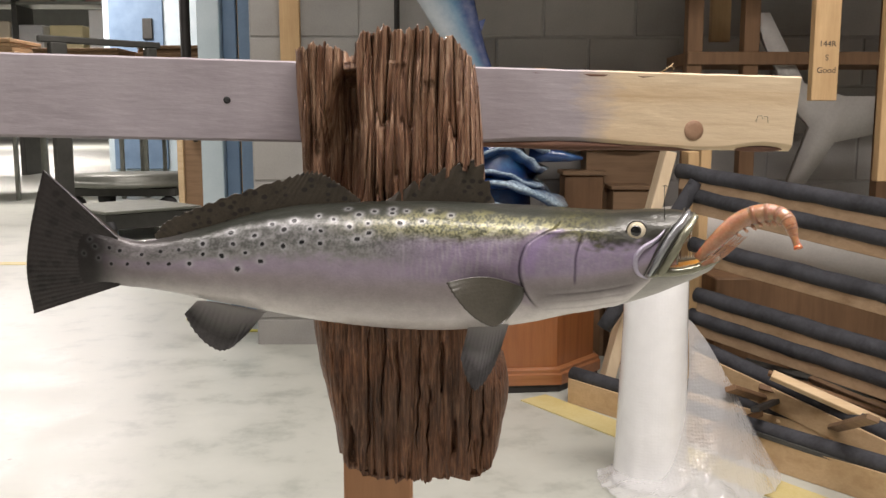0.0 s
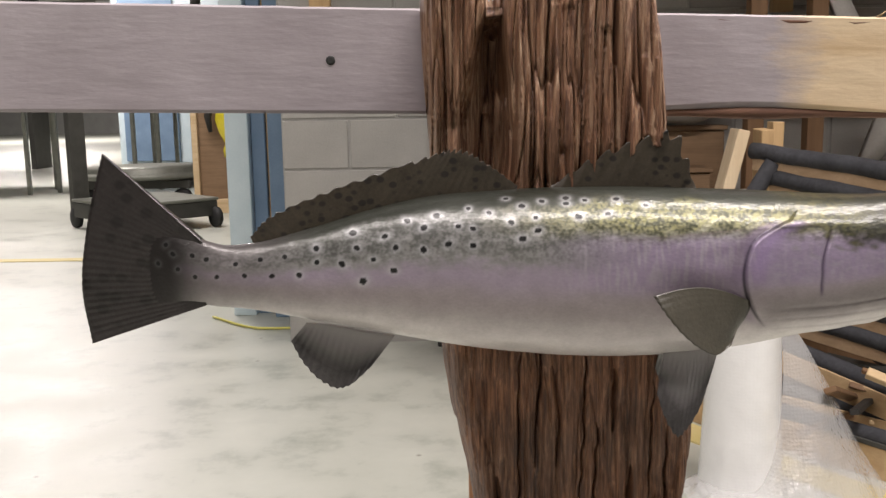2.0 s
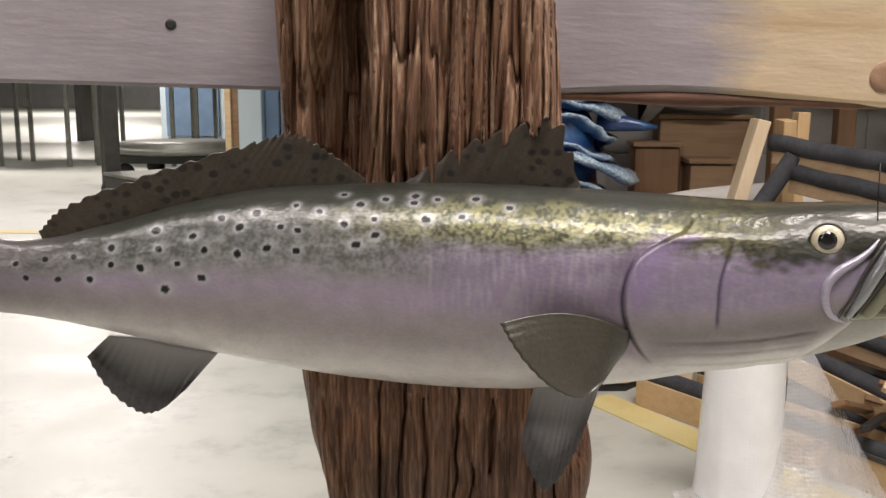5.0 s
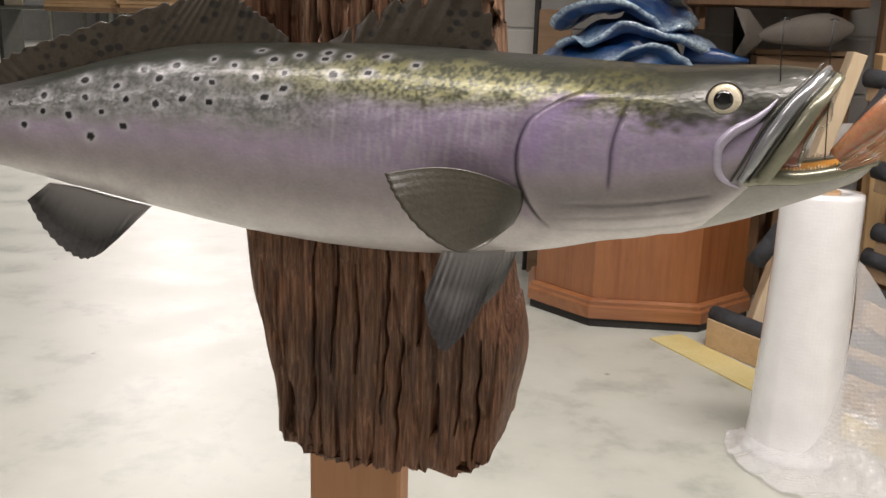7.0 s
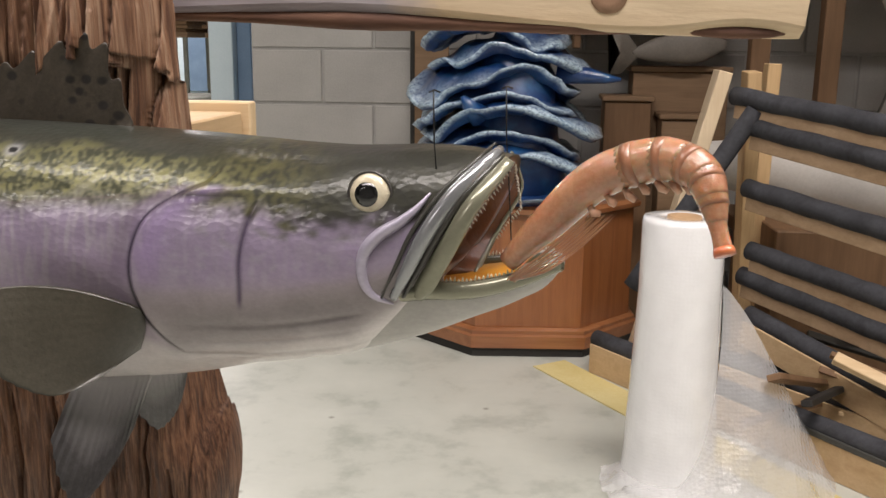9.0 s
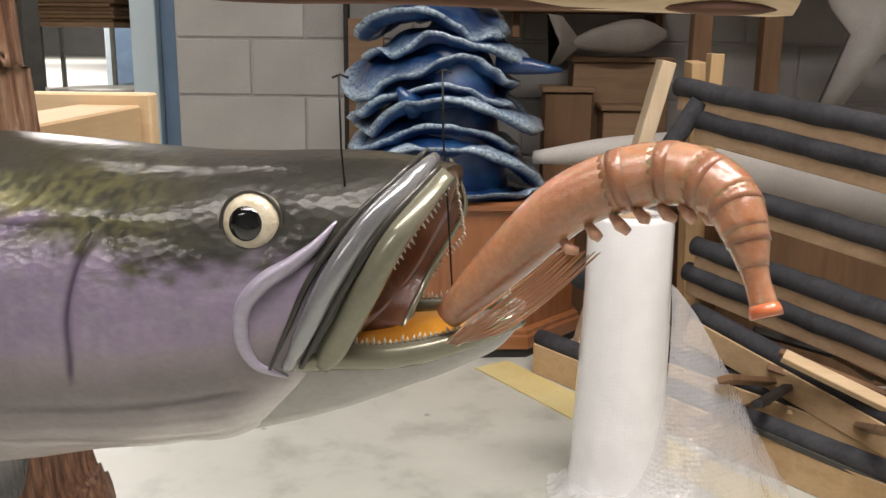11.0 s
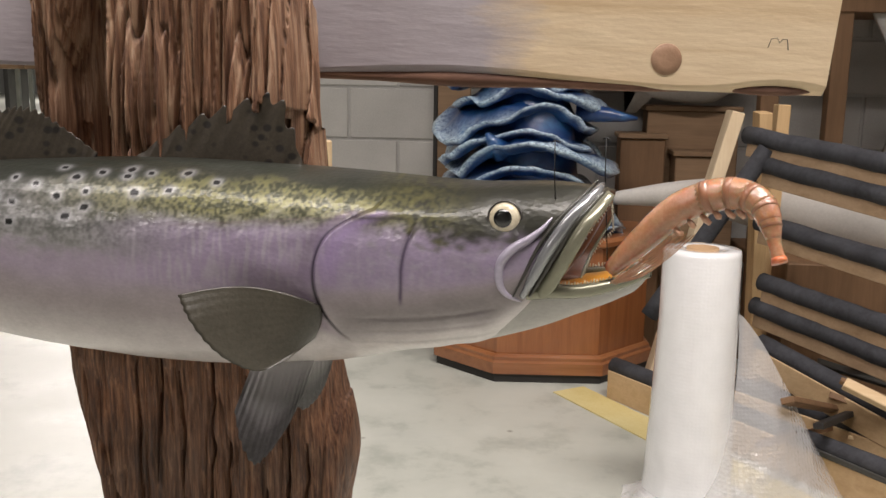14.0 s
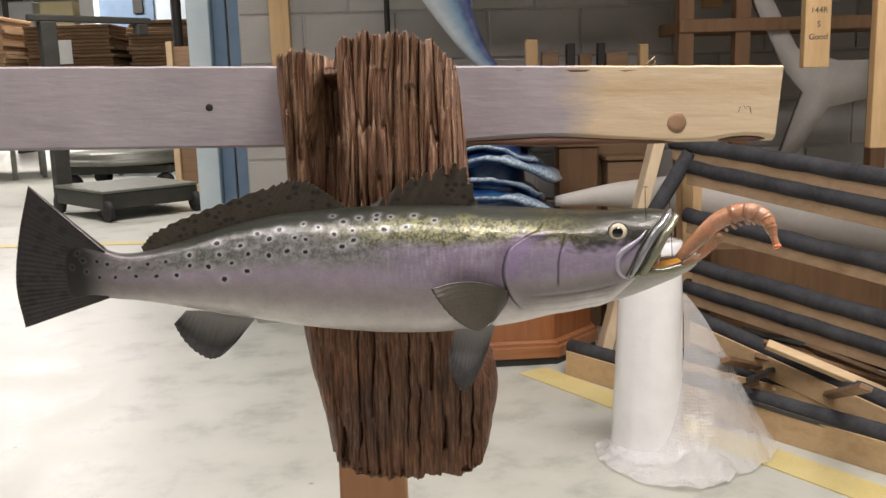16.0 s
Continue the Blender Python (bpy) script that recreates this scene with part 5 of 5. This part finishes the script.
for n, (x0, x1, y, z0, z1, mt, lab) in enumerate(((0.50, 0.66, 3.72, 0.0, 0.80, SHELFWOOD, "dark upright wooden crate against the wall"), (0.69, 0.84, 3.66, 0.0, 0.745, CRATE, "dull wooden crate behind the rack"), (0.60, 0.93, 3.8, 0.0, 0.9, CRATE, "tall dull wooden crate against the wall"))):
    c = root("crate", pose((x0 + x1) / 2, y, z0), lab, "crate", "crates")
    part("box", box(x0, x1, y, y + 0.16, z0, z1 - 0.02, 0.003), mt, c, smooth=False)
    part("lid", box(x0 - 0.01, x1 + 0.01, y - 0.012, y + 0.17, z1 - 0.018, z1, 0.003), CRATE, c, smooth=False)
for (x, y, z, w) in ((1.26, 3.05, 1.07, 0.085), (1.40, 2.85, 0.815, 0.085), (1.15, 3.85, 1.33, 0.08)):
    b = root("hanging_board", pose(x, y, z), "pale pine board hanging down from the added shade deck", "board", "hanging boards")
    part("plank", box(x - w / 2, x + w / 2, y - 0.019, y + 0.019, z, 2.05, 0.002), PINE_Z, b, smooth=False)


def lettering(text, m, size, parent):
    cu = bpy.data.curves.new("writing", "FONT")
    cu.body, cu.size, cu.extrude, cu.align_x = text, size, 0.0003, "CENTER"
    cu.materials.append(INK)
    ob = new("writing", cu)
    ob.parent = parent
    ob.matrix_basis = PLACED[parent.name].inverted() @ m
    return ob


first_board = bpy.data.objects["hanging_board"]
for line, z in (("144R", 1.245), ("S", 1.20), ("Good", 1.16)):
    lettering(line, pose(1.262, 3.0305, z, 90, 0, 0), 0.027, first_board)
thing("wall_cleat", box(-0.70, -0.615, 3.965, 4.003, 1.12, 4.2, 0.002), PINE_Z, "yellowish pine board fixed upright to the block wall", "board", pose(-0.66, 3.92, 1.12), smooth=False)
thing("plywood_sheet", box(-0.185, -0.06, 3.88, 3.9, 0, 1.02, 0.002), CRATE, "brown plywood sheet standing behind the pedestal", "plywood", pose(-0.12, 3.89, 0), smooth=False)
thing("wall_pipe", tube([(-0.195, 3.92, z / 10) for z in range(0, 30)], 0.012, 10), PLINTH, "thin dark pipe running up the block wall", "pipe", pose(-0.195, 3.92, 0))
brace = root("rear_brace", pose(-0.1, 1.36, 0.8), "pale pine brace block fixed behind the support post", "brace")
part("block", box(-0.128, -0.066, 1.164, 1.52, 0.80, 0.882, 0.002), PINE_Y, brace, smooth=False)
part("end_board", box(-0.20, -0.057, 1.522, 1.545, 0.79, 0.893, 0.002), PINE_X, brace, smooth=False)

# ---- the hall beyond ----
frame_ob = root("door_frame", pose(-1.0, 4.6, 0), "blue painted steel door frame at the end of the block wall", "door frame", kind="structure")
part("outer_post", box(-1.21, -1.10, 4.55, 4.75, 0, 4.2, 0.004), BLUE_PALE, frame_ob, "pale blue post", smooth=False)
part("reveal", box(-1.097, -1.03, 4.6, 4.75, 0, 4.2, 0.004), BLUE_MID, frame_ob, smooth=False)
part("strip", box(-1.027, -1.0, 4.62, 4.75, 0, 4.2, 0.002), PINE_Z, frame_ob, smooth=False)
part("inner_post", box(-0.997, -0.82, 4.5, 4.75, 0, 4.2, 0.004), BLUE_MID, frame_ob, "mid blue post", smooth=False)

cart = root("platform_scale", pose(-2.8, 7.45, 0, 0, 0, 45), "grey wheeled platform scale standing on the concrete floor", "scale")
CM = pose(-2.8, 7.45, 0, 0, 0, 45)
part("deck", box(0, 0.9, 0, 0.95, 0.235, 0.26, 0.006), STEEL_TOP, cart, "worn steel deck", CM, False)
part("frame", box(0.01, 0.89, 0.01, 0.94, 0.1, 0.232, 0.006), STEEL_DARK, cart, "", CM, False)
for x, y in ((0.04, -0.01), (0.86, 0.0), (0.04, 0.96), (0.86, 0.95)):
    part("wheel", lathe([(0.03, -0.025), (0.085, -0.025), (0.09, 0), (0.085, 0.025), (0.03, 0.025)], 20), RUBBER, cart, "", CM @ pose(x, y, 0.09, 90, 0, 90))
part("column", box(0.04, 0.18, 0.98, 1.08, 0.12, 1.7, 0.006), STEEL_DARK, cart, "", CM, False)
part("beam", box(-0.06, 1.1, 1.0, 1.06, 1.70, 1.76, 0.01), STEEL_DARK, cart, "long weighing beam", CM, False)
part("poise", box(0.95, 1.05, 0.98, 1.08, 1.6, 1.70, 0.01), STEEL_DARK, cart, "", CM, False)

dolly = root("round_dolly", pose(-3.5, 10.3, 0), "low dolly carrying a stack of round grey plates", "dolly")
part("plate", lathe([(0.75, 0.3), (0.78, 0.32), (0.76, 0.36), (0.7, 0.38), (0.72, 0.41), (0.3, 0.43)], 30, (-3.5, 10.3, 0)), STEEL_TOP, dolly, "round grey plates")
part("bed", box(-4.1, -2.9, 9.8, 10.8, 0.2, 0.29, 0.01), STEEL_DARK, dolly, smooth=False)
for x, y in ((-4.0, 9.85), (-3.0, 9.85), (-4.0, 10.75), (-3.0, 10.75)):
    part("wheel", lathe([(0.03, -0.03), (0.1, -0.03), (0.1, 0.03), (0.03, 0.03)], 18), RUBBER, dolly, "", pose(x, y, 0.1, 90, 0, 0))
thing("lamp_pole", tube([(-3.05, 10.95, z / 4) for z in range(0, 14)], 0.06, 10), PLINTH, "dark upright pole behind the dolly", "pole", pose(-3.05, 10.95, 0))

for n, (x, y, w, d, z0, h, mt) in enumerate(((-5.9, 12.0, 1.0, 0.9, 1.12, 0.92, CARDBOARD), (-4.7, 12.3, 1.1, 0.9, 1.12, 0.82, CARD_DARK), (-3.5, 12.5, 1.0, 0.9, 1.12, 0.87, CARD_DARK), (-7.1, 12.2, 1.0, 0.9, 1.12, 0.82, CARDBOARD))):
    st = root("cardboard_stack", pose(x, y, 0), "stack of flattened brown cardboard on a high table", "cardboard", "cardboard stacks")
    part("table_top", box(x - w / 2, x + w / 2, y - d / 2, y + d / 2, z0 - 0.06, z0, 0.004), CRATE, st, smooth=False)
    for lx in (-1, 1):
        for ly in (-1, 1):
            part("leg", box(x + lx * (w / 2 - 0.05) - 0.025, x + lx * (w / 2 - 0.05) + 0.025, y + ly * (d / 2 - 0.05) - 0.025, y + ly * (d / 2 - 0.05) + 0.025, 0, z0 - 0.06, 0.004), STEEL_TOP, st, smooth=False)
    rr = random.Random(n)
    m_layers = 18
    for k in range(m_layers):
        dx, dy = rr.uniform(-0.03, 0.03), rr.uniform(-0.03, 0.03)
        hh = h / m_layers
        part("board", box(x - w / 2 + dx, x + w / 2 + dx, y - d / 2 + dy, y + d / 2 + dy, z0 + k * hh, z0 + (k + 0.94) * hh, 0.006), mt, st, smooth=False)
part("label", box(-4.95, -4.65, 11.8, 11.815, 1.45, 1.75), PAPER, bpy.data.objects["cardboard_stack.001"], "white paper label", smooth=False)
cab = root("machine_cabinet", pose(-4.2, 14.0, 0), "large pale blue machine cabinet in the far hall", "machine")
part("housing", box(-5.0, -3.2, 13.6, 14.6, 0, 3.0, 0.03), BLUE_PALE, cab, smooth=False)
part("door", box(-4.9, -4.1, 13.57, 13.6, 0.3, 2.8, 0.01), BLUE_MID, cab, smooth=False)
part("panel", box(-4.4, -4.25, 13.54, 13.567, 2.2, 2.5, 0.01), STEEL_DARK, cab, "dark control panel", smooth=False)

hall_shelf = root("hall_shelf", pose(-7.5, 17.5, 0), "long grey shelf in the far hall full of mixed goods", "shelf")
for x in (-12.4, -10.2, -8.0, -5.8):
    part("upright", box(x, x + 0.1, 17.2, 17.9, 0, 4.2, 0.01), STEEL_DARK, hall_shelf, smooth=False)
for z in (1.15, 2.15, 3.15):
    part("shelf_board", box(-12.4, -5.7, 17.2, 17.9, z, z + 0.06, 0.01), STEEL_TOP, hall_shelf, smooth=False)
GOODS = [surface("goods_" + n, tuple(0.75 * v for v in c), c, 3, 0.7) for n, c in (("sage", (0.42, 0.5, 0.4)), ("pink", (0.5, 0.3, 0.26)), ("white", (0.7, 0.7, 0.68)), ("straw", (0.6, 0.52, 0.3)), ("grey", (0.45, 0.45, 0.44)), ("sand", (0.55, 0.48, 0.36)))]
rg = random.Random(7)
for z in (1.21, 2.21, 3.21):
    x = -12.25
    while x < -6.1:
        w, h = rg.uniform(0.3, 0.7), rg.uniform(0.45, 0.88)
        ob = thing("stored_box", box(x, x + w, 17.25, 17.8, z, z + h, 0.02), rg.choice(GOODS), "plain stored carton on the far hall shelf", "carton", pose(x + w / 2, 17.5, z), smooth=False, group="cartons on the hall shelf")
        x += w + rg.uniform(0.02, 0.12)
crate_f = root("display_panel", pose(-2.3, 9.2, 0), "brown wooden display panel with a pale frame", "panel")
part("panel", box(-2.62, -2.0, 9.2, 9.24, 0.12, 1.5, 0.004), CRATE, crate_f, smooth=False)
part("frame", join(box(-2.68, -2.62, 9.16, 9.26, 0.0, 1.55, 0.004), box(-2.68, -2.0, 9.15, 9.198, 0.0, 0.14, 0.004)), PINE_X, crate_f, "pale pine frame", smooth=False)
REEF = surface("yellow_gloss", (0.5, 0.4, 0.02), (0.8, 0.7, 0.06), 6, 0.25, coat=0.8)
reef = root("reef_fish_ornament", pose(-2.3, 9.12, 0.5), "glossy yellow and blue fish ornament on a wooden panel", "ornament")
part("body", loft([[(-2.33 + 0.15 * w * math.cos(a) + 0.05 * math.sin(2.2 * t), 9.12 + 0.05 * w * math.sin(a), 0.55 + 0.62 * t) for a in np.linspace(0, math.tau, 18, endpoint=False)] for t, w in ((0, 0.15), (0.12, 0.3), (0.22, 0.2), (0.4, 0.7), (0.6, 1.0), (0.8, 0.8), (0.95, 0.4), (1, 0.1))]), REEF, reef)
part("back_stripe", tube([(-2.47, 9.1, 0.8), (-2.49, 9.09, 0.95), (-2.44, 9.09, 1.1), (-2.36, 9.09, 1.17)], lambda t: 0.02 + 0.02 * math.sin(math.pi * t), 8), PLINTH, reef, "black back stripe")
part("side_patch", tube([(-2.28, 9.06, 0.92), (-2.25, 9.06, 1.02), (-2.27, 9.06, 1.1)], lambda t: 0.012 + 0.03 * math.sin(math.pi * t), 8), BLUE_MID, reef, "blue side patch")
CORD = surface("yellow_cord", (0.6, 0.55, 0.1), (0.75, 0.7, 0.2), 20, 0.5)
thing("yellow_cord", tube(curve3([(-1.3, 4.5, 0.008), (-1.08, 4.28, 0.008), (-0.907, 4.247, 0.008), (-0.777, 4.283, 0.008), (-0.683, 4.577, 0.008), (-0.66, 5.2, 0.008)], 40), 0.006, 8), CORD, "yellow electric cord lying on the floor", "cord", pose(-0.9, 4.25, 0))

# ---- blocks of the wall, last ----
bw, bh, joint = 0.397, 0.2075, 0.010
blk = {}


def block_mesh(w):
    if w not in blk:
        b = box(joint / 2, w - joint / 2, 0, 0.03, joint / 2, bh - joint / 2, 0.003)
        me = bpy.data.meshes.new("block")
        b.to_mesh(me)
        b.free()
        me.materials.append(BLOCK)
        blk[w] = me
    return blk[w]


for r in range(-1, 19):
    z = 0.1175 + r * bh
    if z > 4.1:
        break
    x = -0.84
    first = 0.28 if r % 2 else 0.2815 + 0.1985
    while x < 2.95:
        w = first if x == -0.84 else min(bw, 2.99 - x)
        w = round(w, 4)
        if w > 0.05:
            ob = new("block", block_mesh(w))
            ob.parent = back_wall
            ob.matrix_basis = pose(x, WALL_Y + 0.004, max(z, 0.0) if r >= 0 else -0.09)
        x += w
